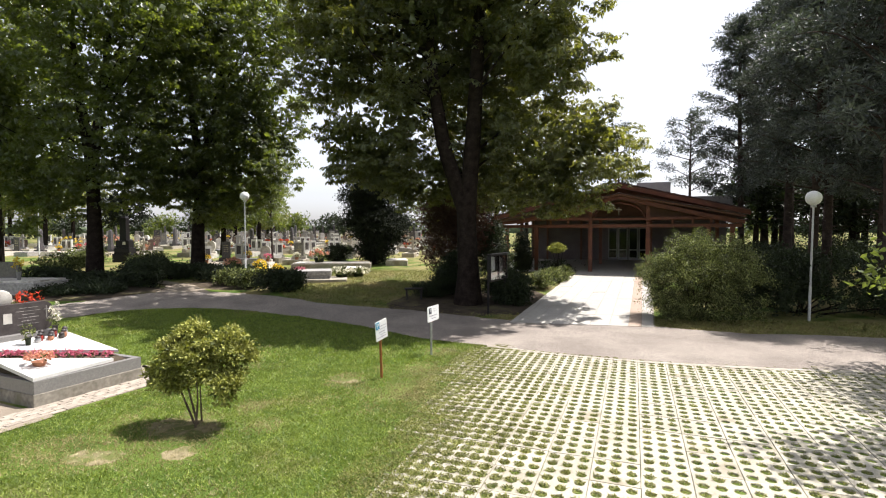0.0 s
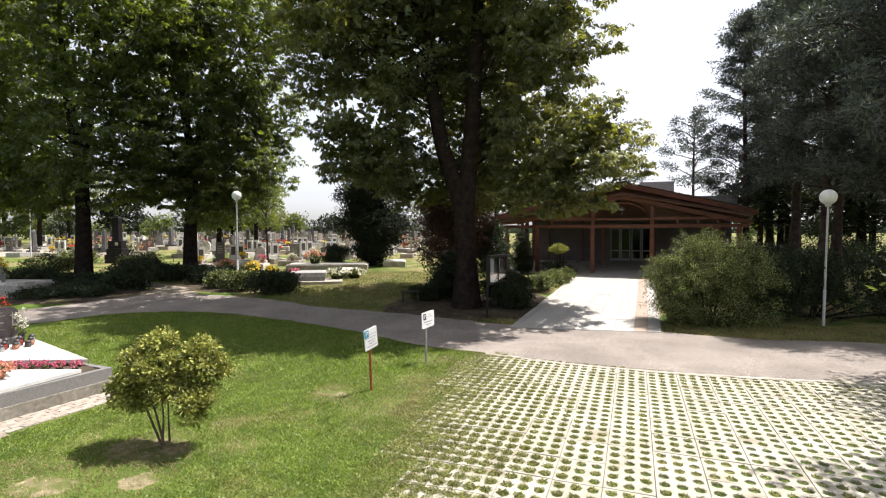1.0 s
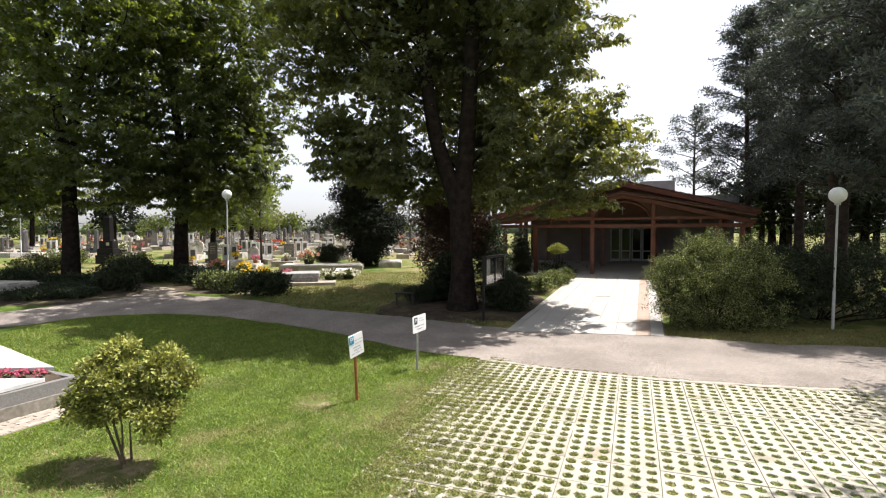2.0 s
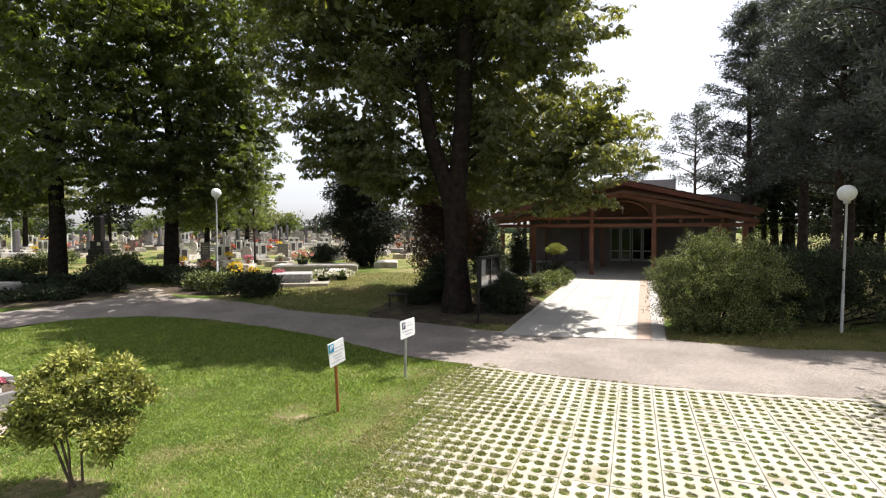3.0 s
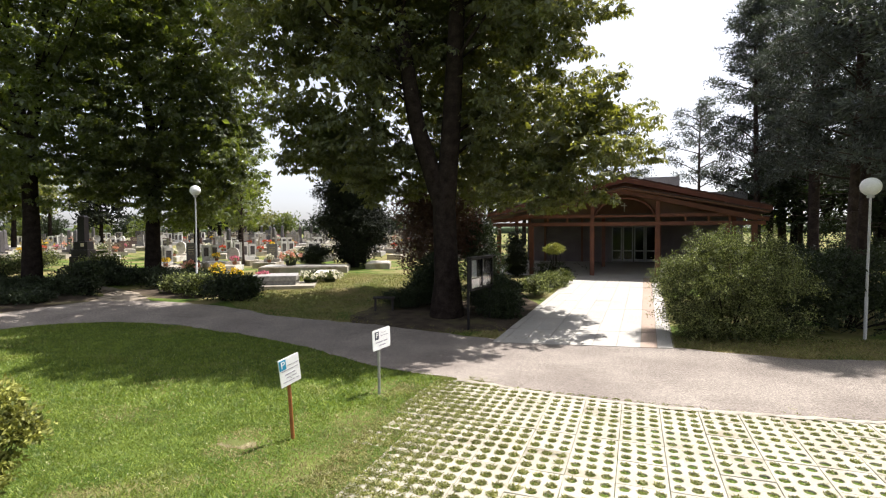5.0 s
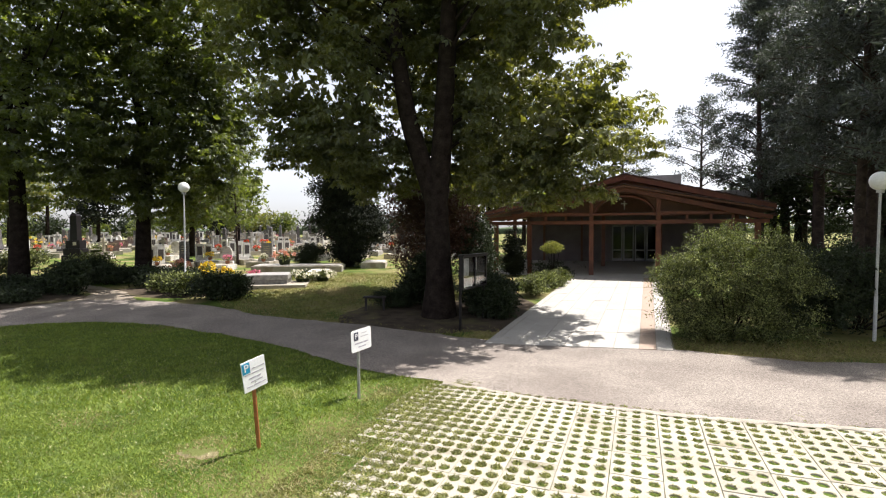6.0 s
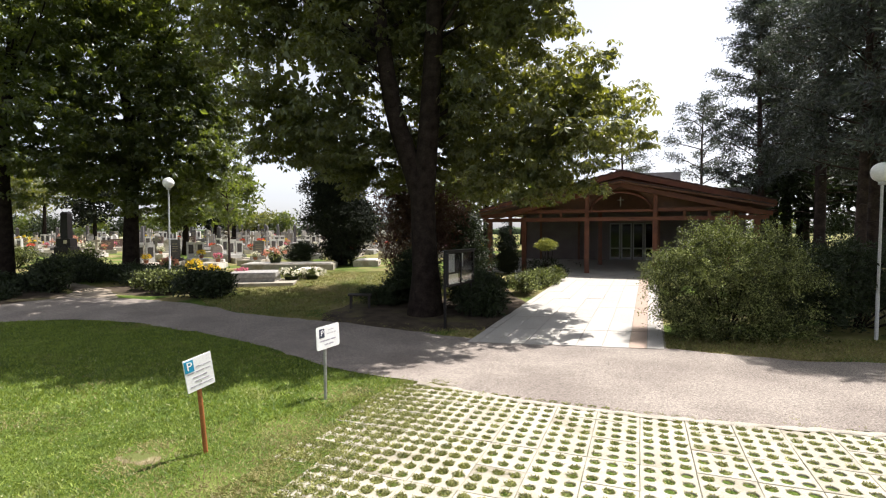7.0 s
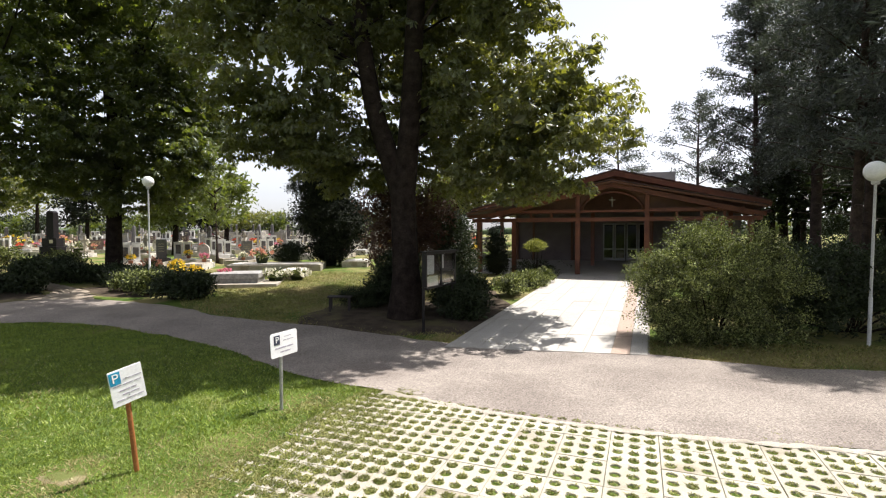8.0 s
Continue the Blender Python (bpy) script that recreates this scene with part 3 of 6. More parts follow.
def broad_tree(name, label, place, trunk, lobes, count, per, size, mat, seed, spread=0.42, gap=0.42, group="", twigs=40, limb_r=0.16, hand=False, clear=None, inner=0):
    """trunk: list of (points, radii) stems in local metres; lobes: crown masses in local metres."""
    rng = np.random.default_rng(seed)
    root = thing(name, label, "tree", place, group=group)
    stems = [tube(resample3(p, 12), np.interp(np.linspace(0, 1, 12), np.linspace(0, 1, len(r)), r), 12) for p, r in trunk]
    heads = np.concatenate([resample3(p, 14) for p, _ in (trunk[1:] or trunk)])
    q = clumps_in(rng, lobes, count, 0.5, gap)
    if clear:
        x0, x1, y1, z1 = clear          # thin foliage before the fork
        q = q[~((q[:, 0] > x0) & (q[:, 0] < x1) & (q[:, 1] < y1) & (q[:, 2] < z1) & (rng.uniform(size=len(q)) < 0.78))]
    ends = q[rng.choice(len(q), min(twigs, len(q)), replace=False)]
    wood = []
    for e in ends:
        if hand and e[2] < 7.0:
            continue
        rise = e[2] - heads[:, 2]
        flat = np.hypot(e[0] - heads[:, 0], e[1] - heads[:, 1])
        ok = rise > 0.25 * flat
        if not ok.any():
            continue
        h = heads[ok][np.argmin((flat + np.abs(rise - 0.6 * flat))[ok])]
        r = limb_r * rng.uniform(0.25, 0.6)
        wood += limbs_to(rng, h, [e], r, 0.012, 5, 0.07)
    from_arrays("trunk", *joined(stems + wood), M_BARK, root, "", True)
    leaves = palmate(rng, q, per, spread, size, 0.22) if hand else clump_leaves(rng, q, per, spread, size, size * 0.42)
    if inner:
        leaves = joined([leaves, inner_leaves(rng, [b for b in lobes if b[0][2] > 5.5], inner, size * 1.9, clear)])
    from_arrays("crown", *leaves, mat, root)
    return root


def inner_leaves(rng, lobes, count, size, clear=None):
    """Dense oversized leaves added in the heart of a crown to keep light out."""
    q = clumps_in(rng, [(c, tuple(0.72 * np.array(r))) for c, r in lobes], count, 0.4)
    if clear:
        x0, x1, y1, z1 = clear
        q = q[~((q[:, 0] > x0) & (q[:, 0] < x1) & (q[:, 1] < y1) & (q[:, 2] < z1))]
    return leaf_quads(rng, q, size, size * 0.6, 0.3)


def resample3(points, n):
    p = np.asarray(points, float)
    d = np.r_[0, np.cumsum(np.linalg.norm(np.diff(p, axis=0), axis=1))]
    s = np.linspace(0, d[-1], n)
    return np.c_[np.interp(s, d, p[:, 0]), np.interp(s, d, p[:, 1]), np.interp(s, d, p[:, 2])]


broad_tree("chestnut_tree", "tall dark green broadleaf tree with forked trunk", (-0.7, 16.95, 0.12),
    [([(0, 0, 0), (0.02, 0, 1.0), (-0.04, 0, 2.6), (-0.08, 0, 3.9)], [0.54, 0.37, 0.35, 0.33]),
     ([(-0.08, 0, 3.3), (-0.5, 0.0, 4.6), (-0.84, 0.0, 5.6), (-1.1, 0.05, 7.0), (-1.35, 0.2, 9.0), (-1.6, 0.2, 11)], [0.3, 0.27, 0.25, 0.21, 0.16, 0.1]),
     ([(-0.04, 0, 3.3), (0.16, -0.05, 5.6), (0.3, -0.1, 8), (0.5, 0, 12.5)], [0.32, 0.27, 0.23, 0.09])],
    [((-2.8, 0.3, 6.2), (2.4, 3.2, 2.3)), ((0.2, 1.6, 7.6), (3.8, 3.4, 2.8)), ((3.3, 0.3, 5.6), (2.7, 3.0, 1.9)), ((-2.4, 0.4, 9.8), (3.5, 4.0, 2.8)),
     ((1.7, 0.4, 10.0), (3.4, 3.8, 2.4)), ((0, 0.4, 12.6), (4.2, 4.2, 2.6)), ((0.4, 2.8, 5.2), (4.4, 2.4, 1.9)), ((-4.9, 0.4, 8.4), (1.9, 2.6, 2.1)), ((-4.3, 0.4, 5.9), (1.5, 2.0, 1.2)), ((-4.1, 0.6, 4.9), (1.2, 1.6, 0.7)), ((-4.9, 0.4, 11.0), (1.9, 2.6, 1.8)), ((4.1, -0.4, 4.5), (1.75, 1.9, 1.3)),
     ((-2.7, 0.8, 4.8), (2.0, 2.4, 1.0)), ((-1.5, 2.2, 4.4), (2.4, 1.6, 1.1)), ((2.4, 1.2, 4.1), (2.4, 2.0, 1.1)), ((4.3, 0.2, 6.3), (1.5, 1.8, 1.1)), ((3.6, -0.3, 3.6), (1.6, 1.6, 0.7)),
     # the high lobes here, out of view, are added to shade lawn and lane
     ((-2.4, 1.8, 11.6), (4.3, 4.3, 3.0)), ((0.2, 4.6, 8.0), (4.4, 2.6, 2.6)), ((-5.4, 3.0, 15.2), (4.0, 3.6, 1.8)), ((2.8, -1.5, 13.6), (2.6, 1.9, 1.6)), ((0.4, -1.3, 14.2), (3.0, 1.9, 1.6)), ((2.4, -0.8, 12.2), (3.4, 2.6, 2.0)), ((2.9, -1.7, 8.4), (1.9, 1.8, 2.0)), ((-3.6, 0.6, 6.8), (2.2, 2.6, 1.7)), ((-1.2, -0.6, 12.4), (4.4, 3.2, 2.4))],
    4250, 19, 0.17, M_LEAF, 11, 0.48, 0.32, twigs=110, limb_r=0.13, hand=True, clear=(-1.7, 0.95, 0.4, 9.5), inner=5500)
broad_tree("lime_tree", "large dark green broadleaf tree in the cemetery", (-19.5, 21.8, 0.42),
    [([(0, 0, 0), (0.05, 0, 2.5), (0, 0, 6.0)], [0.42, 0.31, 0.28]), ([(0, 0, 5.6), (-0.8, 0.2, 9), (-1.0, 0, 13)], [0.28, 0.2, 0.08]), ([(0, 0, 5.6), (0.8, -0.2, 9), (1.2, 0, 13)], [0.28, 0.2, 0.08])],
    [((-4, 0, 7), (4.4, 4.2, 3.0)), ((3.0, 0, 7.5), (4.2, 4.2, 3.2)), ((0, 0, 11), (5.6, 5.2, 4.0)), ((0, -1, 14.5), (4.2, 4.2, 3.0)), ((-6, 0, 11), (4, 4, 4)), ((-1, 1, 4.7), (5.0, 3.0, 1.6)), ((2.5, -1.5, 5.2), (2.6, 2.4, 1.6)), ((4.5, -3.2, 12.0), (4.0, 3.4, 2.2)), ((-2.6, 0, 3.8), (3.2, 2.6, 1.2)), ((-3.6, -0.5, 2.9), (1.6, 1.4, 0.8))],
    2050, 16, 0.2, M_LEAF2, 12, 0.56, 0.31, hand=True, limb_r=0.1, twigs=30, group="cemetery trees", inner=2600)
broad_tree("lime_tree", "large green broadleaf tree with sunlit edge", (-15.7, 24.4, 0.57),
    [([(0, 0, 0), (0.05, 0, 2.5), (0.3, 0, 6.0)], [0.38, 0.29, 0.24]), ([(0.3, 0, 5.6), (-0.4, 0.2, 9), (-0.4, 0, 13)], [0.22, 0.18, 0.08]), ([(0.3, 0, 5.6), (1.4, -0.2, 9), (1.8, 0, 13)], [0.22, 0.18, 0.08])],
    [((-0.4, 0, 6.0), (4.4, 4.0, 2.6)), ((2.8, 0, 7.0), (3.3, 3.4, 2.6)), ((0.4, 0, 10.4), (4.4, 4.6, 3.2)), ((-0.2, -1, 13.4), (4.0, 4.0, 2.6)), ((3.7, 0.2, 8.6), (2.3, 2.8, 2.3)), ((0.5, 1, 4.4), (4.0, 2.6, 1.5)), ((4.0, -0.4, 5.2), (1.9, 2.0, 1.5)), ((3.6, -1.6, 12.2), (4.2, 4.0, 2.4)), ((2.6, 0.4, 3.8), (2.4, 2.0, 0.9)), ((1.3, -0.4, 3.1), (1.5, 1.5, 0.9))],
    1850, 16, 0.2, M_LEAF2, 13, 0.56, 0.3, hand=True, limb_r=0.1, twigs=30, group="cemetery trees", inner=2600)


broad_tree("lime_tree", "large dark green broadleaf tree in the cemetery", (-28.0, 24.5, 0.55),
    [([(0, 0, 0), (0.05, 0, 2.5), (0, 0, 6.0)], [0.45, 0.36, 0.3]), ([(0, 0, 5.6), (0.6, 0.2, 9), (0.8, 0, 13)], [0.25, 0.2, 0.08])],
    [((0, 0, 5.6), (5.0, 4.2, 2.2)), ((0, 0, 9), (5.4, 5.0, 3.4)), ((0, 0, 12.6), (4.6, 4.6, 3.0))], 900, 26, 0.36, M_LEAF2, 14, 0.8, 0.28, twigs=40, group="cemetery trees")


def pine(place, height, seed, bare=0.3, reach=2.6, puffs=420, lean=0.0, label="tall dark pine with bare lower trunk", name="pine_tree", mat=None, group="pines beside the chapel", girth=1.0, branches=56, puff=0.5, taper=1.9):
    """A pine: bare trunk, up-curved limbs in loose whorls, needles massed in puffs along the outer limbs."""
    rng = np.random.default_rng(seed)
    root = thing(name, label, "tree", place, group=group)
    s = np.linspace(0, 1, 12)
    axis = np.c_[lean * s ** 2 + 0.12 * np.sin(3 * s + seed), 0.1 * np.cos(4 * s + seed), s * height]
    axis -= axis[0]
    stems = [tube(axis, np.interp(s, [0, 0.06, 1], [0.24, 0.17, 0.03]) * height / 13 * girth, 9)]
    q, wood = [axis[-1:] - np.array([[0, 0, 0.1]]), axis[-1:] - np.array([[0.1, 0, 0.5]])], []
    each = max(2, puffs // branches)
    for k in range(branches):
        u0 = (k + rng.uniform(0, 1)) / branches
        h = bare + (0.985 - bare) * u0
        a = k * 2.4 + rng.uniform(-0.7, 0.7)
        ln = reach * (1.0 - 0.8 * u0 ** taper) * rng.uniform(0.55, 1.1) 
        base = np.array([np.interp(h, s, axis[:, i]) for i in range(3)])
        tip = base + np.array([np.cos(a) * ln, np.sin(a) * ln, ln * rng.uniform(0.15, 0.5)])
        wood += limbs_to(rng, base, [tip], 0.045, 0.012, 4, 0.06)
        u = rng.uniform(0.25, 1.05, (each, 1)) ** 0.75
        q.append(base * (1 - u) + tip * u + rng.normal(size=(each, 3)) * np.array([0.3, 0.3, 0.16]) * u)
    for k in range(9):
        h = rng.uniform(0.14, bare)
        a = rng.uniform(0, 2 * np.pi)
        base = np.array([np.interp(h, s, axis[:, i]) for i in range(3)])
        wood += limbs_to(rng, base, [base + np.array([np.cos(a), np.sin(a), 0.1]) * rng.uniform(0.4, 1.3)], 0.025, 0.008, 4, 0.08)
    q = np.concatenate(q)
    per = 32
    d = rng.normal(size=(len(q) * per, 3))
    d[:, 2] = d[:, 2] * 0.8 + 0.35
    d /= np.linalg.norm(d, axis=1)[:, None]
    size = np.repeat(puff * rng.uniform(0.5, 1.2, (len(q), 1)), per, axis=0)
    at = np.repeat(q, per, axis=0) + d * size * np.array([1.0, 1.0, 0.7]) * rng.uniform(0.25, 0.85, (len(d), 1))
    from_arrays("trunk", *joined(stems + wood), M_PINEBARK, root, "", True)
    from_arrays("crown", *leaf_quads(rng, at, 0.23, 0.058, -0.1, d * 1.6), mat or M_NEEDLE, root)
    return root


# place, height, reach, puffs
# the last three, mostly out of view, are added to shade the verge
PINES = [(16.45, 35.0, 16.1, 3.3, 900), (18.9, 37.0, 18.4, 2.8, 780), (18.2, 32.5, 19.0, 3.2, 700), (15.8, 28.2, 17.5, 2.7, 780), (13.5, 21.9, 14.5, 2.6, 640), (15.4, 24.2, 16.0, 2.8, 560), (14.9, 19.8, 15.5, 2.8, 450),
         (16.8, 21.2, 14.8, 2.6, 240), (17.6, 17.8, 13.5, 2.8, 140), (18.2, 24.5, 15.5, 2.8, 300), (20.0, 20.6, 14.8, 2.8, 140), (20.6, 28.5, 15.0, 2.8, 260), (20.5, 38.0, 14.0, 3.2, 280), (24.5, 33.0, 14.5, 3.2, 180),
         (26.5, 40.0, 14.0, 3.2, 180), (30.0, 31.0, 15.0, 3.2, 100), (17.0, 19.2, 14.0, 2.8, 200), (14.2, 17.9, 13.2, 2.9, 420), (14.9, 15.9, 13.6, 3.3, 420), (12.6, 16.2, 13.6, 3.3, 520)]
for k, (px, py, ph, pr, pt) in enumerate(PINES):
    pine((px, py, gz(px, py) - 0.05), ph, 40 + k, (0.22, 0.27, 0.25)[k % 3], pr, pt)
pine((16.3, 44.0, gz(0, 44) - 0.05), 11.7, 71, 0.42, 3.2, 240, 0.4, "slender pine with open crown behind the chapel", branches=22, puff=0.62, taper=2.4)
pine((11.6, 48.0, gz(0, 48) - 0.05), 11.4, 72, 0.42, 3.0, 240, -0.3, "slender pine with open crown behind the chapel", branches=22, puff=0.62, taper=2.4)


# ---- shrubs ----
def shrub(name, label, place, lobes, count, per, size, mat, seed, spread=0.16, stems=5, gap=0.3, group="", category="shrub", stem_r=0.02, shape=0.42, droop=0.0, splay=0.12, twiggy=0.0, inner=0):
    rng = np.random.default_rng(seed)
    root = thing(name, label, category, place, group=group)
    q = clumps_in(rng, lobes, count, 0.45, gap, 1.6)
    q = q[q[:, 2] > 0.05]
    ends = q[rng.choice(len(q), min(stems, len(q)), replace=False)]
    wood = []
    for e in ends:
        foot = np.array([e[0] * splay, e[1] * splay, -0.02]) + np.r_[rng.normal(size=2) * 0.04, 0]
        wood += limbs_to(rng, foot, [e], stem_r, stem_r * 0.35, 5, 0.07)
    if wood:
        from_arrays("stem", *joined(wood), M_TWIG if name == "garden_shrub" else M_BARK, root, "", True)["kind"] = "stuff"
    v, f = twig_leaves(rng, q, per, twiggy, size, size * shape) if twiggy else clump_leaves(rng, q, per, spread * 1.5, size, size * shape, droop)
    if inner:
        v, f = joined([(v, f), inner_leaves(rng, lobes, inner, size * 1.5)])
    v[:, 2] = np.maximum(v[:, 2], 0.01)
    from_arrays("crown", v, f, mat, root)
    return root


shrub("garden_shrub", "small yellow-green variegated shrub on thin bare stems", (-3.82, 5.58, 0.0),
      [((-0.05, 0, 1.0), (0.42, 0.42, 0.3)), ((0.35, 0.0, 1.12), (0.3, 0.3, 0.26)), ((-0.46, 0, 0.84), (0.26, 0.3, 0.24)), ((0.5, -0.1, 0.62), (0.2, 0.22, 0.24)), ((-0.08, 0.1, 1.3), (0.26, 0.26, 0.16)), ((-0.3, -0.1, 0.64), (0.28, 0.28, 0.16)),
       ((0.62, 0.1, 0.98), (0.16, 0.18, 0.16)), ((-0.34, 0, 1.1), (0.2, 0.2, 0.16)), ((0.12, -0.1, 0.74), (0.3, 0.28, 0.18)), ((0.48, -0.2, 0.5), (0.24, 0.24, 0.26)), ((-0.62, 0, 0.72), (0.14, 0.16, 0.14))],
      760, 46, 0.056, M_YELLOWBUSH, 21, 0.085, 4, 0.42, stem_r=0.017, shape=0.48, splay=0.3, inner=1500)
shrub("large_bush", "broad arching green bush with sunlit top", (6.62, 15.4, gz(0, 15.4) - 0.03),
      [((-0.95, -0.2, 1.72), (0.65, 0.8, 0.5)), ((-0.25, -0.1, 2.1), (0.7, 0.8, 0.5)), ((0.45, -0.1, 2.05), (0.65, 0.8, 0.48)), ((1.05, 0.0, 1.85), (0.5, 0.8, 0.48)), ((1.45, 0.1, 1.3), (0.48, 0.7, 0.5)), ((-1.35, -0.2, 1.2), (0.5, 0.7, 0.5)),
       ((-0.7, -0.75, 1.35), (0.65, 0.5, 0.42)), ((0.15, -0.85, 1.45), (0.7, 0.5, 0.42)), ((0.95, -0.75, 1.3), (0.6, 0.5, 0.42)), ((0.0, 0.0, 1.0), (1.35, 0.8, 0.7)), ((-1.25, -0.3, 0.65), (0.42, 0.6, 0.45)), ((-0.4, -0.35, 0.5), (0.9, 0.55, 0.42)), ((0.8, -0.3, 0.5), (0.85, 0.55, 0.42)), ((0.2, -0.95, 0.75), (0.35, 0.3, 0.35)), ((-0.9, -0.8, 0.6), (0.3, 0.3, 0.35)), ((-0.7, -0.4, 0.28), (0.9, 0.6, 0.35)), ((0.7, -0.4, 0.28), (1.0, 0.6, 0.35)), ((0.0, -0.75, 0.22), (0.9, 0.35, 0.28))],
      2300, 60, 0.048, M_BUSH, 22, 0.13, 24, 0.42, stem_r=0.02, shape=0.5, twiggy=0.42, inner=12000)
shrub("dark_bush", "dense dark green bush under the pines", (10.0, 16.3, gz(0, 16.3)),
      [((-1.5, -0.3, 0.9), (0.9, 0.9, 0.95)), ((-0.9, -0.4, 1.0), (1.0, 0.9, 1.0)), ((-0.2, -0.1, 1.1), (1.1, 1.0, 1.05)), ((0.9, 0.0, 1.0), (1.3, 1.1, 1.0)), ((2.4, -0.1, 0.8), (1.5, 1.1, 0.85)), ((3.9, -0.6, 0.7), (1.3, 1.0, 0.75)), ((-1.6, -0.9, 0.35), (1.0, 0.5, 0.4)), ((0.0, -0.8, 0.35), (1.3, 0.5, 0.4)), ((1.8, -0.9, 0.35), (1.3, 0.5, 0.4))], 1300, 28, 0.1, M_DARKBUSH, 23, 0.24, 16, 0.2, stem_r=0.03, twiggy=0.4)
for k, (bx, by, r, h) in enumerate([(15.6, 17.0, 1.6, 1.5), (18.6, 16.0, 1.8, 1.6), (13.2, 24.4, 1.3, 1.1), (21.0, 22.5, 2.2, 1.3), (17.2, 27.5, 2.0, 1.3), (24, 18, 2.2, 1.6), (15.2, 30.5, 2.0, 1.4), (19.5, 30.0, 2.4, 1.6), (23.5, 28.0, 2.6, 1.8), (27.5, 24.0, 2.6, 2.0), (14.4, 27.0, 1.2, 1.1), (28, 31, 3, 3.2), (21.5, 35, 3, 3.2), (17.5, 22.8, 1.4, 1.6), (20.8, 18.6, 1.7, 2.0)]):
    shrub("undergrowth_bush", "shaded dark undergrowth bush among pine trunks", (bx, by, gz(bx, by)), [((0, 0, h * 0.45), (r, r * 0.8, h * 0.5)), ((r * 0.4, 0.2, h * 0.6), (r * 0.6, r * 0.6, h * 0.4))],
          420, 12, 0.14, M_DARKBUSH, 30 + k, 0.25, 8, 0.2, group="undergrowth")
broad_tree("roadside_tree", "broad tree with large light green leaves beside the lane", (11.6, 9.6, 0.0),
    [([(0, 0, 0), (0.1, 0, 1.6), (0, 0, 3.4)], [0.26, 0.2, 0.17]), ([(0, 0, 3.2), (-0.8, -0.3, 5.5), (-1.0, -0.3, 8)], [0.14, 0.1, 0.05]), ([(0, 0, 3.2), (0.8, 0.2, 5.5), (1.0, 0, 8)], [0.14, 0.1, 0.05])],
    [((-3.3, 0.0, 1.95), (0.75, 0.8, 0.65)), ((-4.1, -3.3, 6.2), (1.4, 1.5, 1.0)), ((-2.6, -2.4, 7.0), (1.4, 1.6, 1.2)), ((-2.0, -0.3, 4.4), (1.0, 1.4, 1.2)), ((0.3, -0.5, 6.6), (2.4, 3.0, 2.2)), ((0.8, 0, 4.4), (2.8, 2.8, 1.6)), ((0, 0, 8.6), (2.6, 2.6, 1.5))], 1300, 28, 0.2, M_ROADLEAF, 24, 0.45, 0.3, twigs=40, limb_r=0.07)
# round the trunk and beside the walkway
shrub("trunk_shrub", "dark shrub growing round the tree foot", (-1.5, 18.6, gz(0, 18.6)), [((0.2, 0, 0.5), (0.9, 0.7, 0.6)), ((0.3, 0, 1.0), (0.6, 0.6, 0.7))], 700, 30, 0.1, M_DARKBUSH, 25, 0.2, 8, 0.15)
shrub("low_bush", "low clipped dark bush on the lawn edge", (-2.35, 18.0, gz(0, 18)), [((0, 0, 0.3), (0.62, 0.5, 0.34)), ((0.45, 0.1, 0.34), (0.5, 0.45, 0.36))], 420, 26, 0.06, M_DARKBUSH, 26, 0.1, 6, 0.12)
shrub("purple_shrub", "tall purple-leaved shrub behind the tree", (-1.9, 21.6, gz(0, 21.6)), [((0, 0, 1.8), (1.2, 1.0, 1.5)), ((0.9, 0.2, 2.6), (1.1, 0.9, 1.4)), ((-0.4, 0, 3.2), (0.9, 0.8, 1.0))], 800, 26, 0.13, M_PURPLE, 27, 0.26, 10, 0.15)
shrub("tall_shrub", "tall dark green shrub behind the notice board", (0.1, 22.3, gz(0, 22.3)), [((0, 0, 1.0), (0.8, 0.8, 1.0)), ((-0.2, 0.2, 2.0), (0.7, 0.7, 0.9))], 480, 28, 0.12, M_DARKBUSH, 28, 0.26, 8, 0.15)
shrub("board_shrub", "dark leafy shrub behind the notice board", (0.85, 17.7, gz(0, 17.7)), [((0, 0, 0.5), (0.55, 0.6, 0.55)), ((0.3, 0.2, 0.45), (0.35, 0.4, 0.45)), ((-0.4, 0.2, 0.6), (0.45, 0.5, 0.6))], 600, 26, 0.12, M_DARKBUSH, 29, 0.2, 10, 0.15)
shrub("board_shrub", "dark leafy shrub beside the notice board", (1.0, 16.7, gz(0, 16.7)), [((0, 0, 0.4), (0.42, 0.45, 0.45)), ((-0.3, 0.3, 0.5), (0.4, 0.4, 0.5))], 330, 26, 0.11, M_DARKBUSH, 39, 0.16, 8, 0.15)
shrub("walkway_hedge", "low sunlit green hedge along the walkway", (2.75, 21.6, gz(0, 21.6)), [((-0.62, -1.2, 0.28), (0.55, 0.7, 0.34)), ((-0.2, -0.2, 0.3), (0.55, 0.8, 0.34)), ((0.22, 0.9, 0.3), (0.5, 0.8, 0.34)), ((0.6, 1.9, 0.3), (0.5, 0.7, 0.34))], 640, 26, 0.1, M_BUSH, 30, 0.11, 10, category="hedge")
shrub("ball_shrub", "yellow-green standard shrub with a flat round head", (3.15, 23.9, gz(0, 23.9)), [((0, 0, 1.36), (0.42, 0.42, 0.2)), ((0, 0, 1.46), (0.3, 0.3, 0.18))], 240, 26, 0.06, M_YELLOWBUSH, 31, 0.07, 5, 0.2)
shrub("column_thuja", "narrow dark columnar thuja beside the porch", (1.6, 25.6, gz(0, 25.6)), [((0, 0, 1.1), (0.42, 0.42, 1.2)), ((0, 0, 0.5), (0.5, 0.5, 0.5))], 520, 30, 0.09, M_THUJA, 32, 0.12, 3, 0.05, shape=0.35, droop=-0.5)
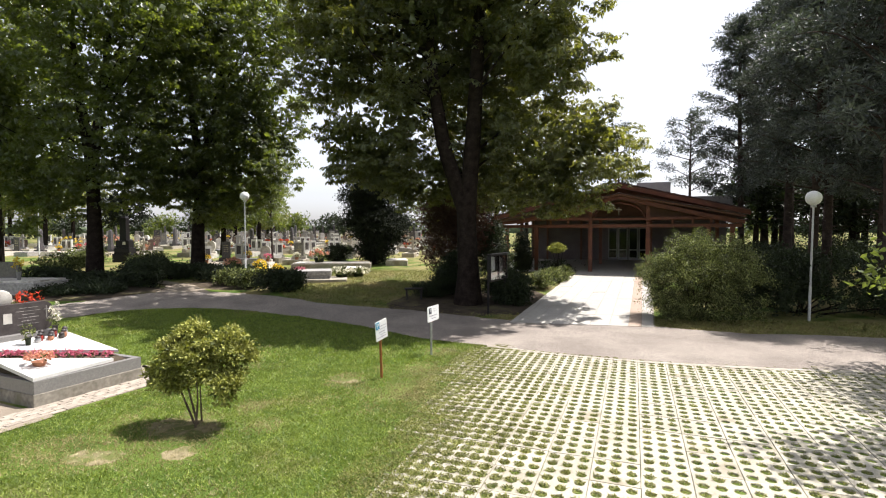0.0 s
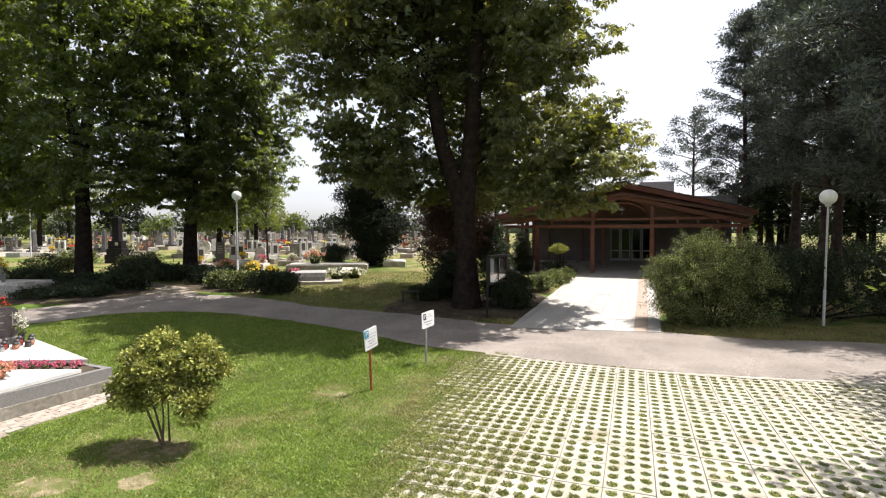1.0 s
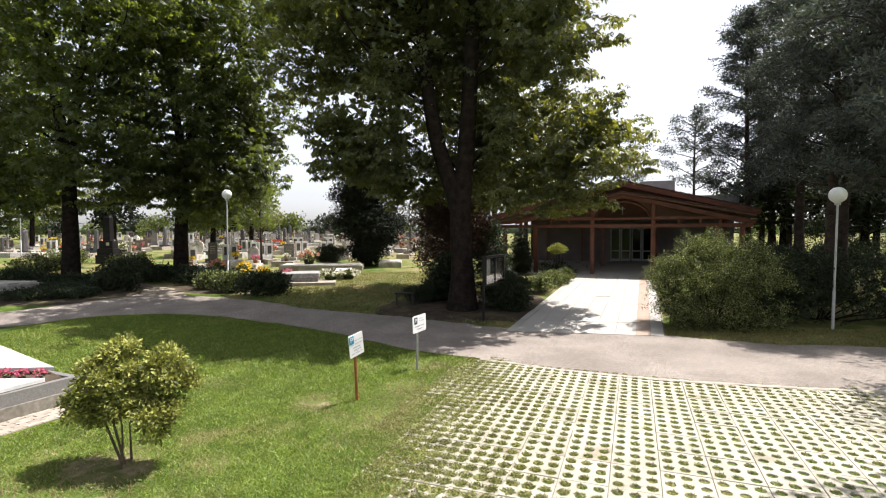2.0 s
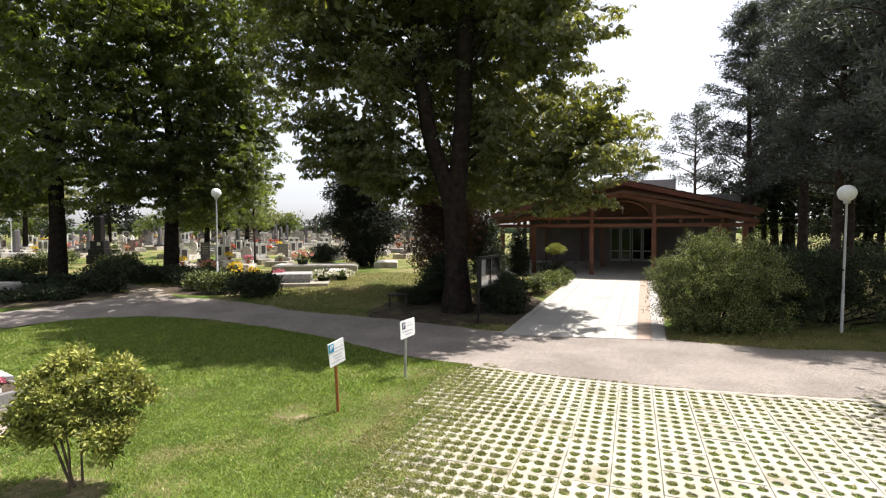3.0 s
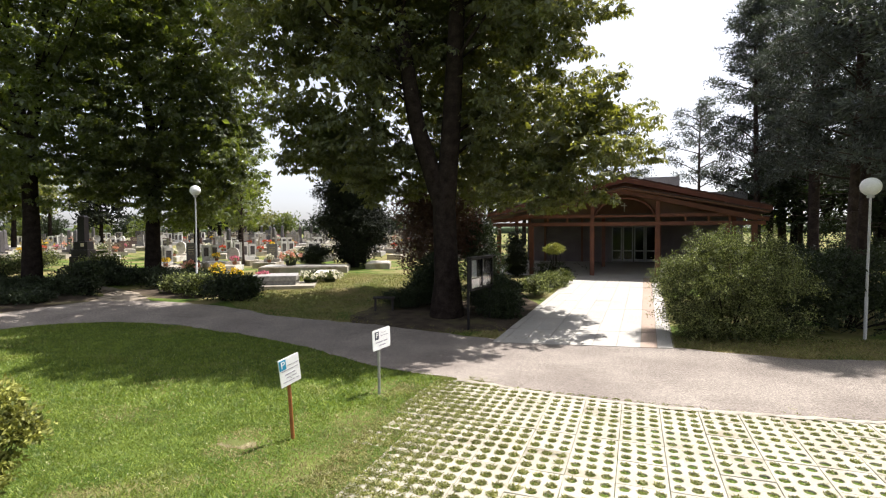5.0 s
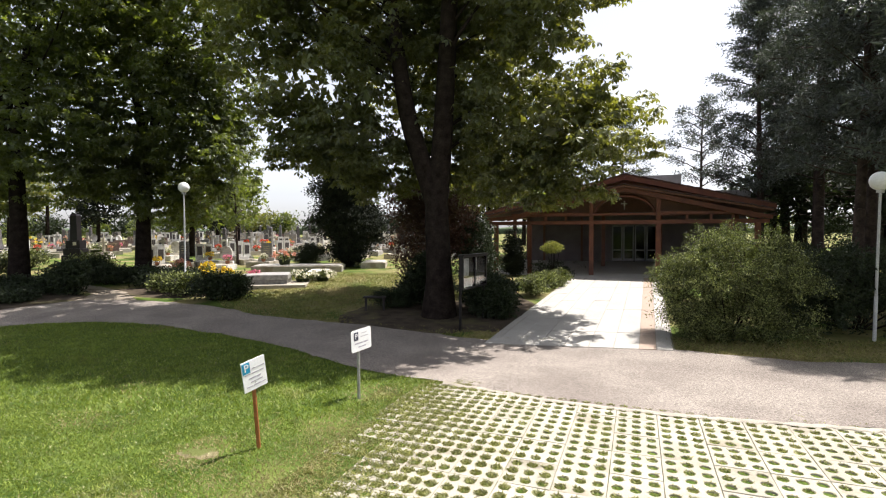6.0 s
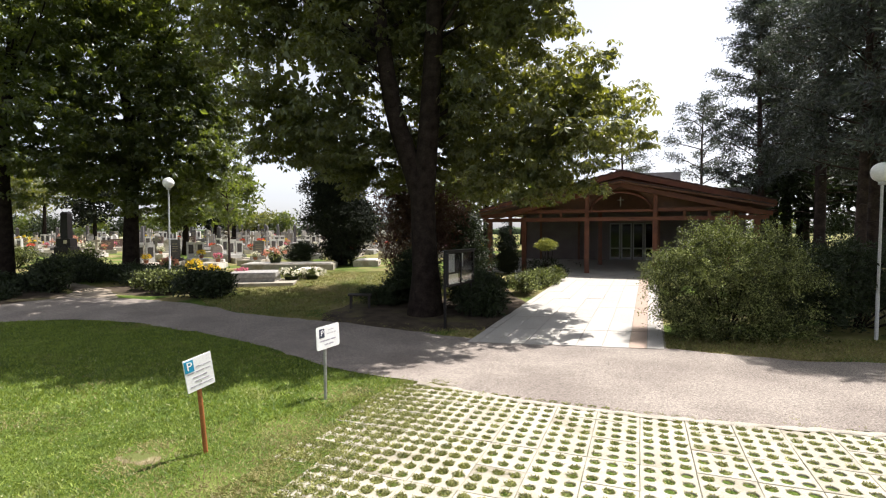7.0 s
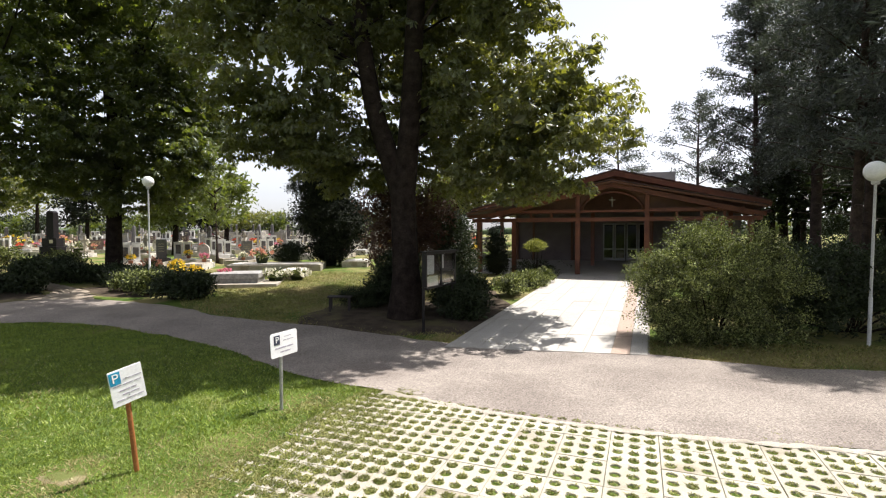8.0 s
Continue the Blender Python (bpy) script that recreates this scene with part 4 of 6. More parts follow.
shrub("bed_shrub", "low dark shrubs in the porch bed", (3.6, 25.4, gz(0, 25.4)), [((-0.5, 0.2, 0.35), (0.9, 0.6, 0.4)), ((0.4, 0, 0.3), (0.7, 0.5, 0.35))], 300, 14, 0.08, M_DARKBUSH, 33, 0.1, 6)
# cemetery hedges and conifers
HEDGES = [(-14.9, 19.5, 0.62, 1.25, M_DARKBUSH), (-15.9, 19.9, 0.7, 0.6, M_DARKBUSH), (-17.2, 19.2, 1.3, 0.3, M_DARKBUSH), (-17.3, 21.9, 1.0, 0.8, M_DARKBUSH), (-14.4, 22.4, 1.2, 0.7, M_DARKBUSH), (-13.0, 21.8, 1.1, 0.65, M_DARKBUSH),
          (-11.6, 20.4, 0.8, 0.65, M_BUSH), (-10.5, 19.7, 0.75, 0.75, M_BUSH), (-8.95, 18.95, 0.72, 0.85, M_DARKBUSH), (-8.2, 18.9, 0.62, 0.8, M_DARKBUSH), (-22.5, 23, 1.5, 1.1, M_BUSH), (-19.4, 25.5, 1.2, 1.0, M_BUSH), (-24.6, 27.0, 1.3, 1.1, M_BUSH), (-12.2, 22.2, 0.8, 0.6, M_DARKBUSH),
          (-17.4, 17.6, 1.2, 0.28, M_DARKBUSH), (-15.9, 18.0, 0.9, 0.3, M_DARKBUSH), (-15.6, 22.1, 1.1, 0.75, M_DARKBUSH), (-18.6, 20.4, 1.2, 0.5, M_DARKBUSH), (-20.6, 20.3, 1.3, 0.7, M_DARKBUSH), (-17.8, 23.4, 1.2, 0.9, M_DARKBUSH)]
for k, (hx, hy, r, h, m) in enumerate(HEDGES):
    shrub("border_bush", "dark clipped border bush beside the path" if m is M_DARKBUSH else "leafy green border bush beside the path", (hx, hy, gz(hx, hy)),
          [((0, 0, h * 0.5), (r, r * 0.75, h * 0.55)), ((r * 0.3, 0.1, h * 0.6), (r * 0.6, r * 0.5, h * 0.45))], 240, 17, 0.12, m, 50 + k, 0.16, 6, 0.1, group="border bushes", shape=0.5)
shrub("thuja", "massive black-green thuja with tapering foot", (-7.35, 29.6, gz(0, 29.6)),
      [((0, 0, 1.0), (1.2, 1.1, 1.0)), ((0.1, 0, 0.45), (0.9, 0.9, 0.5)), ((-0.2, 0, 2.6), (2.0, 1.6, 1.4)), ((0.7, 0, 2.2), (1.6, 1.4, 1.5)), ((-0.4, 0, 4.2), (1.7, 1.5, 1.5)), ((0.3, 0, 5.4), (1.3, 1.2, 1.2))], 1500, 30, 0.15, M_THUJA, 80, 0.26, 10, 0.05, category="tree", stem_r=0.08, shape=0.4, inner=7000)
shrub("round_shrub", "rounded dark green grave shrub", (-9.6, 29.6, gz(0, 29.6)), [((0, 0, 0.6), (0.9, 0.8, 0.65))], 300, 30, 0.09, M_DARKBUSH, 81, 0.16, 5, 0.1)
pine((-14.4, 30.6, gz(0, 30.6)), 9.0, 83, 0.22, 1.7, 200, 0.1, "slim light green conifer with open tiers", "slim_conifer", M_LEAF2, "cemetery trees", 0.55, 30, 0.4)
# trees behind the pines take the dark leaf to look shaded though backlit
for k, (tx, ty, h, r, m) in enumerate([(-21.5, 37, 6.0, 2.2, M_LEAF2), (-47, 40, 12, 5, M_LEAF), (-9, 74, 9, 4.2, M_LEAF2), (-3.5, 58, 8.5, 3, M_LEAF), (3.0, 52, 9, 3.2, M_LEAF2), (0.0, 40, 9.5, 2.8, M_LEAF), (-2.2, 46, 8, 2.6, M_LEAF2), (-40, 70, 9, 5, M_LEAF), (6, 70, 9, 4, M_LEAF2), (-52, 56, 10, 5, M_LEAF), (-60, 48, 11, 5, M_LEAF2), (-34, 72, 4.2, 4.5, M_LEAF), (-66, 60, 10, 6, M_LEAF), (-42, 52, 6.5, 3, M_THUJA), (-32, 58, 5.5, 2.4, M_THUJA), (-44, 44, 8.5, 3.6, M_LEAF), (-50, 46, 8, 3.6, M_LEAF2), (-24, 48, 7, 2.6, M_LEAF2), (-60, 38, 11, 5, M_LEAF), (-72, 52, 11, 6, M_LEAF2), (22, 45, 8, 3.6, M_DARKBUSH), (28, 42, 8, 3.6, M_DARKBUSH), (34, 37, 8.5, 4, M_DARKBUSH), (36, 28, 9, 4, M_DARKBUSH), (33, 20, 9, 4, M_DARKBUSH), (19, 36, 6.5, 3.6, M_DARKBUSH), (25, 36.5, 7, 3.8, M_DARKBUSH), (31, 33, 7, 3.8, M_DARKBUSH), (27, 30, 6, 3.4, M_DARKBUSH), (22, 33, 6, 3.2, M_DARKBUSH), (30, 24, 6.5, 3.4, M_DARKBUSH)]):
    broad_tree("far_tree", "distant green tree behind the graves", (tx, ty, gz(tx, ty) - 0.05), [([(0, 0, 0), (0.1, 0, h * 0.4), (0, 0, h * 0.75)], [0.24, 0.17, 0.06])],
        [((0, 0, h * 0.62), (r, r, h * 0.3)), ((r * 0.3, 0, h * 0.78), (r * 0.75, r * 0.75, h * 0.24)), ((-r * 0.35, 0, h * 0.5), (r * 0.7, r * 0.7, h * 0.2))], 420, 8, 0.5, m, 90 + k, 0.42, 0.4, group="far trees", twigs=8, limb_r=0.08)


for k in range(22):
    hx = -84 + k * 5.3 + (14 if k > 14 else 0)
    shrub("far_hedge", "tall dark boundary hedge behind the graves", (hx, 74 + 2 * math.sin(k * 1.7), gz(hx, 74)), [((0, 0, 1.6), (3.0, 1.6, 1.8 + 0.5 * math.sin(k * 2.3))), ((1.2, 0, 2.4), (1.8, 1.4, 1.5))], 160, 11, 0.48, M_DARKBUSH if k % 2 else M_LEAF2, 700 + k, 0.5, 5, 0.12, group="boundary hedge", category="hedge")


# ---- chapel ----
CH = thing("chapel", "low brown timber-framed chapel with open porch and tiled gable roofs", "building", (6.4, 25.5, 0.0), -13.0)


def timber(name, a, b, w, h, mat=M_TIMBER, parent=CH, label=""):
    a, b = Vector(a), Vector(b)
    d = b - a
    turn = d.to_track_quat('X', 'Z').to_matrix().to_4x4()
    return part(name, box(bmesh.new(), (a + b) / 2, (d.length, w, h), min(w, h) * 0.06, turn), mat, parent, label)


def roof_slab(name, x0, z0, x1, z1, y0, y1, thick, parent, courses, label):
    """A sloping roof plate with overlapping tile courses."""
    ob = timber(name, (x0, (y0 + y1) / 2, z0), (x1, (y0 + y1) / 2, z1), y1 - y0, thick, M_DARKTIMBER, parent, label)
    n = Vector((-(z1 - z0), 0, x1 - x0)).normalized() * (1 if x1 > x0 else -1)
    for k in range(courses):
        s0, s1 = k / courses, (k + 1.12) / courses
        s1 = min(s1, 1.01)
        a = Vector((x0 + (x1 - x0) * s0, (y0 + y1) / 2, z0 + (z1 - z0) * s0)) + n * (thick / 2 + 0.015)
        b = Vector((x0 + (x1 - x0) * s1, (y0 + y1) / 2, z0 + (z1 - z0) * s1)) + n * (thick / 2 + 0.05)
        timber("tile_course", a, b, y1 - y0 + 0.06, 0.03, M_TILE, ob)
    return ob


def chapel():
    # sloping porch floor
    floor_z = lambda d: gz(0, 25.5 + d)
    v = []
    for d in np.linspace(-0.6, 8.2, 12):
        for x in np.linspace(-6.6, 6.2, 3):
            v.append((x, d, floor_z(d) + 0.06))
    f = [(j * 3 + i, j * 3 + i + 1, (j + 1) * 3 + i + 1, (j + 1) * 3 + i) for j in range(11) for i in range(2)]
    from_arrays("porch_floor", v, f, M_FLAG, CH, "shaded stone porch floor")
    # posts, front row and a second row
    for x in (-5.75, -4.15, -1.38, 1.38, 4.1, 5.1):
        timber("post", (x, 0, floor_z(0) - 0.25), (x, 0, 2.98), 0.2, 0.2)
    for x in (-5.75, -1.05, 1.7, 5.1):
        timber("post", (x, 4.3, floor_z(4.3) - 0.1), (x, 4.3, 3.5), 0.18, 0.18)
    timber("beam", (-6.1, 0, 3.05), (5.5, 0, 3.05), 0.16, 0.17)
    timber("upper_beam", (-5.0, 0.02, 3.42), (-1.3, 0.02, 3.42), 0.14, 0.14)
    timber("upper_beam", (1.3, 0.02, 3.42), (4.9, 0.02, 3.42), 0.14, 0.14)
    timber("tie_beam", (-1.38, 0.03, 3.4), (1.38, 0.03, 3.4), 0.12, 0.1)
    for x in (-1.38, 1.38):
        timber("gable_post", (x, 0, 3.13), (x, 0, 4.3), 0.17, 0.17)
    for x in (-3.4, -2.5, 2.5, 3.4, 4.2):
        timber("strut", (x, 0.02, 3.13), (x, 0.02, 3.36), 0.1, 0.1)
    for s in (-1, 1):
        timber("verge_rafter", (0, -0.12, 4.5), (s * 5.2, -0.12, 3.24), 0.12, 0.2)
        e, eh = (6.3, 7.3) if s < 0 else (5.6, 6.6)          # eaves of porch and hall
        timber("verge_rafter", (s * 4.9, -0.1, 3.32), (s * e, -0.1, 3.2), 0.12, 0.16)
        roof_slab("front_roof", s * e, 4.62 - 0.2045 * e, 0, 4.62, -0.35, 4.3, 0.08, CH, 14, "brown tiled front roof slope")
        roof_slab("hall_roof", s * eh, 5.5 - 0.2474 * eh, 0, 5.5, 3.7, 17.0, 0.1, CH, 16, "brown tiled hall roof slope")
        timber("hall_verge", (0, 3.62, 5.36), (s * eh, 3.62, 5.36 - 0.2447 * eh), 0.1, 0.2, M_TIMBER)
        for d in (1.2, 2.6):
            timber("rafter", (0, d, 4.46), (s * 5.5, d, 3.32), 0.12, 0.16)
    # gable boarding with an arch opening, and hall gable
    bm = bmesh.new()
    pts = [(-4.6, 3.32), (-1.25, 3.32)] + [(-1.22 * math.cos(a), 3.32 + 0.86 * math.sin(a)) for a in np.linspace(0.1, math.pi - 0.1, 14)] + [(1.25, 3.32), (4.6, 3.32), (0, 4.44)]
    front = [bm.verts.new((x, 0.34, z)) for x, z in pts]
    back = [bm.verts.new((x, 0.4, z)) for x, z in pts]
    bm.faces.new(front)
    bm.faces.new(list(reversed(back)))
    for k in range(len(pts)):
        bm.faces.new((front[k - 1], back[k - 1], back[k], front[k]))
    part("gable_boarding", bm, M_DARKTIMBER, CH, "dark brown boarded gable with an arch")
    arch = tube([(-1.27 * math.cos(a), 0.3, 3.34 + 0.9 * math.sin(a)) for a in np.linspace(0.0, math.pi, 18)], [0.06] * 18, 6)
    from_arrays("arch_rib", *arch, M_TIMBER, CH, "", True)
    bm = bmesh.new()
    pts = [(-6.9, 3.57), (6.3, 3.72), (0, 5.3)]
    a = [bm.verts.new((x, 4.4, z)) for x, z in pts]
    b = [bm.verts.new((x, 4.5, z)) for x, z in pts]
    bm.faces.new(a)
    bm.faces.new(list(reversed(b)))
    for k in range(3):
        bm.faces.new((a[k - 1], b[k - 1], b[k], a[k]))
    part("hall_gable", bm, M_DARKTIMBER, CH)
    # walls of the hall with the door opening
    zf = floor_z(7.5)
    for x0, x1 in ((-5.6, -0.72), (1.74, 6.0)):
        boxed("wall", ((x0 + x1) / 2, 7.6, zf + 1.5), (x1 - x0, 0.25, 3.2), M_STUCCO, CH)
    boxed("lintel", (0.51, 7.6, zf + 2.62), (2.46, 0.25, 0.95), M_STUCCO, CH)
    for x in (-5.6, 6.0):
        boxed("wall", (x, 12.2, zf + 1.4), (0.25, 9.2, 3.4), M_STUCCO, CH)
    boxed("wall", (0.2, 16.7, zf + 1.8), (11.6, 0.25, 3.8), M_STUCCO, CH)
    for x in (-5.55, -4.6, -2.4):
        timber("wall_post", (x, 7.42, zf - 0.1), (x, 7.42, 3.5), 0.16, 0.12, M_DARKTIMBER)
    boxed("hall_floor", (0.2, 12.1, zf + 0.02), (11.3, 9.0, 0.05), M_DARKROOM, CH)
    boxed("hall_ceiling", (0.2, 12.1, zf + 2.9), (11.3, 9.0, 0.06), M_DARKROOM, CH)
    # four glazed door leaves
    for k in range(4):
        x = -0.42 + k * 0.62
        leaf = part("door", frame_ring(bmesh.new(), x, 7.55, zf + 1.12, 0.58, 2.06, 0.07), M_WHITEFRAME, CH, "white-framed glazed door leaf")
        boxed("pane", (x, 7.55, zf + 1.12), (0.46, 0.012, 1.94), M_GLASS, leaf)
        boxed("rail", (x, 7.545, zf + 0.72), (0.46, 0.05, 0.07), M_WHITEFRAME, leaf)
        boxed("handle", (x + (0.24 if k % 2 == 0 else -0.24), 7.49, zf + 1.05), (0.03, 0.05, 0.3), M_STEEL, leaf)
    boxed("door_post", (0.51, 7.54, zf + 1.1), (0.07, 0.09, 2.2), M_BLACKMETAL, CH)
    # roof boxes behind the ridge
    boxed("roof_box", (2.2, 12.8, 5.5), (2.2, 2.4, 1.5), M_GREYROOF, CH, 0.03, "pale grey sheet roof box")
    boxed("roof_box", (5.6, 14.0, 4.6), (3.4, 3.0, 1.3), M_GREYROOF, CH, 0.03, "pale grey sheet roof box")
    # gutters
    for s in (-1, 1):
        from_arrays("gutter", *tube([(s * (6.0 + 0.36 * (s < 0) - 0.34 * (s > 0)), -0.35, 3.3), (s * (6.0 + 0.36 * (s < 0) - 0.34 * (s > 0)), 4.2, 3.3)], [0.06, 0.06], 8), M_TILE, CH, "", True)


def frame_ring(bm, x, y, z, w, h, t):
    box(bm, (x - w / 2 + t / 2, y, z), (t, 0.06, h))
    box(bm, (x + w / 2 - t / 2, y, z), (t, 0.06, h))
    box(bm, (x, y, z + h / 2 - t / 2), (w - 2 * t, 0.06, t))
    box(bm, (x, y, z - h / 2 + t), (w - 2 * t, 0.06, 2 * t))
    return bm


chapel()
# pale crucifix in the arch: one plain mesh
CR = thing("wall_cross", "small pale figure cross hung in the gable arch", "cross", CH.matrix_basis @ Vector((0, 0.28, 3.55)), -13.0)
bm = bmesh.new()
box(bm, (0, 0, 0.25), (0.04, 0.04, 0.4), 0.006)
box(bm, (0, -0.001, 0.33), (0.26, 0.045, 0.035), 0.006)
part("cross", bm, M_CONCRETE, CR)


# ---- lamps, signs, notice board ----
def globe_lamp(place, height, ball, lean=0.0, label="white opal globe lamp on a slim grey pole"):
    root = thing("street_lamp", label, "lamp", place, group="globe lamps")
    from_arrays("pole", *joined([tube([(0, 0, -0.1), (lean * 0.3, 0, height * 0.3), (lean * 0.3, 0, height * 0.302)], [0.038, 0.038, 0.03], 12), tube([(lean * 0.3, 0, height * 0.3), (lean, 0, height - ball)], [0.03, 0.026], 12)]), M_POLE, root, "", True)
    a = np.linspace(-np.pi / 2, np.pi / 2, 18)
    v, f = lathe([(max(ball * np.cos(t), 0.001), height + ball * np.sin(t)) for t in a], 28)
    v[:, 0] += lean
    from_arrays("globe", v, f, M_GLOBE, root, "opal white globe", True)
    v, f = lathe([(0.05, height - ball - 0.06), (0.075, height - ball - 0.05), (0.075, height - ball + 0.03), (0.03, height - ball + 0.03)], 14)
    v[:, 0] += lean
    from_arrays("collar", v, f, M_POLE, root, "", True)


globe_lamp((9.62, 15.05, -0.02), 3.76, 0.215, 0.06)
globe_lamp((-10.9, 20.4, gz(0, 20.4)), 4.0, 0.2)
globe_lamp((-33.0, 32.3, gz(0, 32.3)), 4.6, 0.15)


def bars(parent, rows, mat, y):
    for k, (x0, x1, z, h) in enumerate(rows):
        cuts = ((0, 0.42, 0.48, 1), (0, 0.3, 0.35, 0.72, 0.77, 1), (0, 0.6, 0.66, 1))[k % 3]
        for a, e in zip(cuts[::2], cuts[1::2]):
            boxed("text_bar", (x0 + (x1 - x0) * (a + e) / 2, y, z), ((x1 - x0) * (e - a), 0.002, h * 0.7), mat, parent)


def letter(text, size, place, mat, parent, name="letter"):
    cu = bpy.data.curves.new(name, 'FONT')
    cu.body, cu.size, cu.extrude = text, size, 0.001
    cu.align_x, cu.align_y = 'CENTER', 'CENTER'
    cu.materials.append(mat)
    ob = new(name, cu)
    ob.parent = parent
    ob.matrix_basis = Matrix.Translation(place) @ Matrix.Rotation(radians(90), 4, 'X')
    return ob


def rounded_plate(w, h, t, r):
    bm = bmesh.new()
    pts = []
    for cx, cz, a0 in ((w / 2 - r, h / 2 - r, 0), (-w / 2 + r, h / 2 - r, 90), (-w / 2 + r, -h / 2 + r, 180), (w / 2 - r, -h / 2 + r, 270)):
        pts += [(cx + r * math.cos(radians(a0 + d)), cz + r * math.sin(radians(a0 + d))) for d in (0, 30, 60, 90)]
    a = [bm.verts.new((x, -t / 2, z)) for x, z in pts]
    b = [bm.verts.new((x, t / 2, z)) for x, z in pts]
    bm.faces.new(a)
    bm.faces.new(list(reversed(b)))
    for k in range(len(pts)):
        bm.faces.new((a[k - 1], b[k - 1], b[k], a[k]))
    return bm


def parking_sign_wood():
    root = thing("parking_sign", "white parking notice board on a leaning brown wooden post", "sign", (-1.745, 8.08, 0), 62.0)
    root.matrix_basis = root.matrix_basis @ Matrix.Rotation(radians(4), 4, 'X') @ Matrix.Rotation(radians(-7), 4, 'Y')
    from_arrays("post", *tube([(0, 0, -0.2), (0.0, 0, 0.9)], [0.026, 0.024], 10), M_POSTWOOD, root, "round reddish brown wooden post", True)
    plate = part("plate", rounded_plate(0.31, 0.37, 0.012, 0.006), M_SIGNWHITE, root, "white notice plate")
    plate.matrix_basis = Matrix.Translation((0.0, -0.034, 0.96)) @ Matrix.Rotation(radians(-4), 4, 'Y')
    boxed("emblem", (-0.1, -0.008, 0.105), (0.1, 0.004, 0.13), M_SIGNBLUE, plate, 0, "blue parking emblem")
    letter("P", 0.13, (-0.098, -0.0115, 0.105), M_SIGNWHITE, plate)
    bars(plate, [(-0.03, 0.14, 0.075, 0.012), (-0.13, 0.13, 0.022, 0.014), (-0.08, 0.08, -0.035, 0.018), (-0.06, 0.1, -0.08, 0.014), (-0.12, 0.13, -0.13, 0.014)], M_INK, -0.0075)
    for z in (0.08, -0.1):
        boxed("bolt", (0, -0.008, z), (0.012, 0.006, 0.012), M_STEEL, plate)


def parking_sign_steel():
    root = thing("parking_sign", "white parking notice plate on a grey steel tube", "sign", (-1.07, 10.02, 0), 65.0)
    from_arrays("post", *tube([(0, 0, -0.2), (0, 0, 1.05)], [0.024, 0.024], 12), M_STEEL, root, "grey steel tube post", True)
    plate = part("plate", rounded_plate(0.46, 0.34, 0.01, 0.03), M_SIGNWHITE, root, "white rounded notice plate")
    plate.matrix_basis = Matrix.Translation((0.03, -0.032, 0.93)) @ Matrix.Rotation(radians(-3), 4, 'Y')
    boxed("emblem", (-0.125, -0.007, 0.07), (0.1, 0.004, 0.13), M_SIGNNAVY, plate, 0, "dark parking emblem")
    letter("P", 0.12, (-0.123, -0.0105, 0.07), M_SIGNWHITE, plate)
    bars(plate, [(0.0, 0.12, 0.1, 0.014), (-0.02, 0.16, 0.05, 0.014), (-0.16, 0.15, -0.045, 0.028), (-0.08, 0.1, -0.105, 0.026)], M_INK, -0.0065)
    for z in (0.1, -0.08):
        boxed("clamp", (-0.03, 0.025, z), (0.07, 0.04, 0.03), M_STEEL, plate)


def notice_board():
    root = thing("notice_board", "glazed dark metal notice board with pinned papers", "notice board", (0.1, 15.25, gz(0, 15.6) - 0.02), 70.0)
    w = 1.55
    for x in (0.0, w):
        boxed("post", (x, 0.03, 0.95), (0.055, 0.055, 2.0), M_BLACKSTONE, root, 0.004)
    boxed("backboard", (w / 2, 0.03, 1.5), (w, 0.03, 0.84), M_DARKSTONE, root)
    bm = bmesh.new()
    for z in (1.07, 1.9):
        box(bm, (w / 2, -0.02, z), (w + 0.06, 0.09, 0.045))
    for x in (0.0, w / 2, w):
        box(bm, (x, -0.02, 1.485), (0.045, 0.088, 0.78))
    part("case_frame", bm, M_BLACKSTONE, root, "dark brown case frame")
    boxed("rain_cap", (w / 2, -0.02, 1.94), (w + 0.14, 0.18, 0.03), M_BLACKSTONE, root)
    boxed("notice", (0.28, 0.008, 1.62), (0.42, 0.004, 0.46), M_PAPER, root, 0, "white notice sheet")
    boxed("notice", (0.37, 0.009, 1.22), (0.64, 0.004, 0.24), M_PAPER, root, 0, "white notice sheet")
    boxed("notice", (0.92, 0.008, 1.68), (0.16, 0.004, 0.34), M_PAPER, root, 0, "white notice sheet")
    for x in (w / 4, 3 * w / 4):
        boxed("pane", (x, -0.045, 1.485), (w / 2 - 0.05, 0.005, 0.78), M_CLEAR, root)


parking_sign_wood()
parking_sign_steel()
notice_board()


BN = thing("bench", "small dark weathered wooden bench under the big tree", "bench", (-2.78, 17.62, gz(0, 17.62)), 12.0)
for k in range(3):
    boxed("slat", (0, -0.13 + 0.13 * k, 0.42), (0.7, 0.11, 0.04), M_DULLSTONE, BN, 0.006)
for x in (-0.27, 0.27):
    for y in (-0.14, 0.14):
        boxed("leg", (x, y, 0.2), (0.06, 0.06, 0.42), M_DULLSTONE, BN, 0.004)


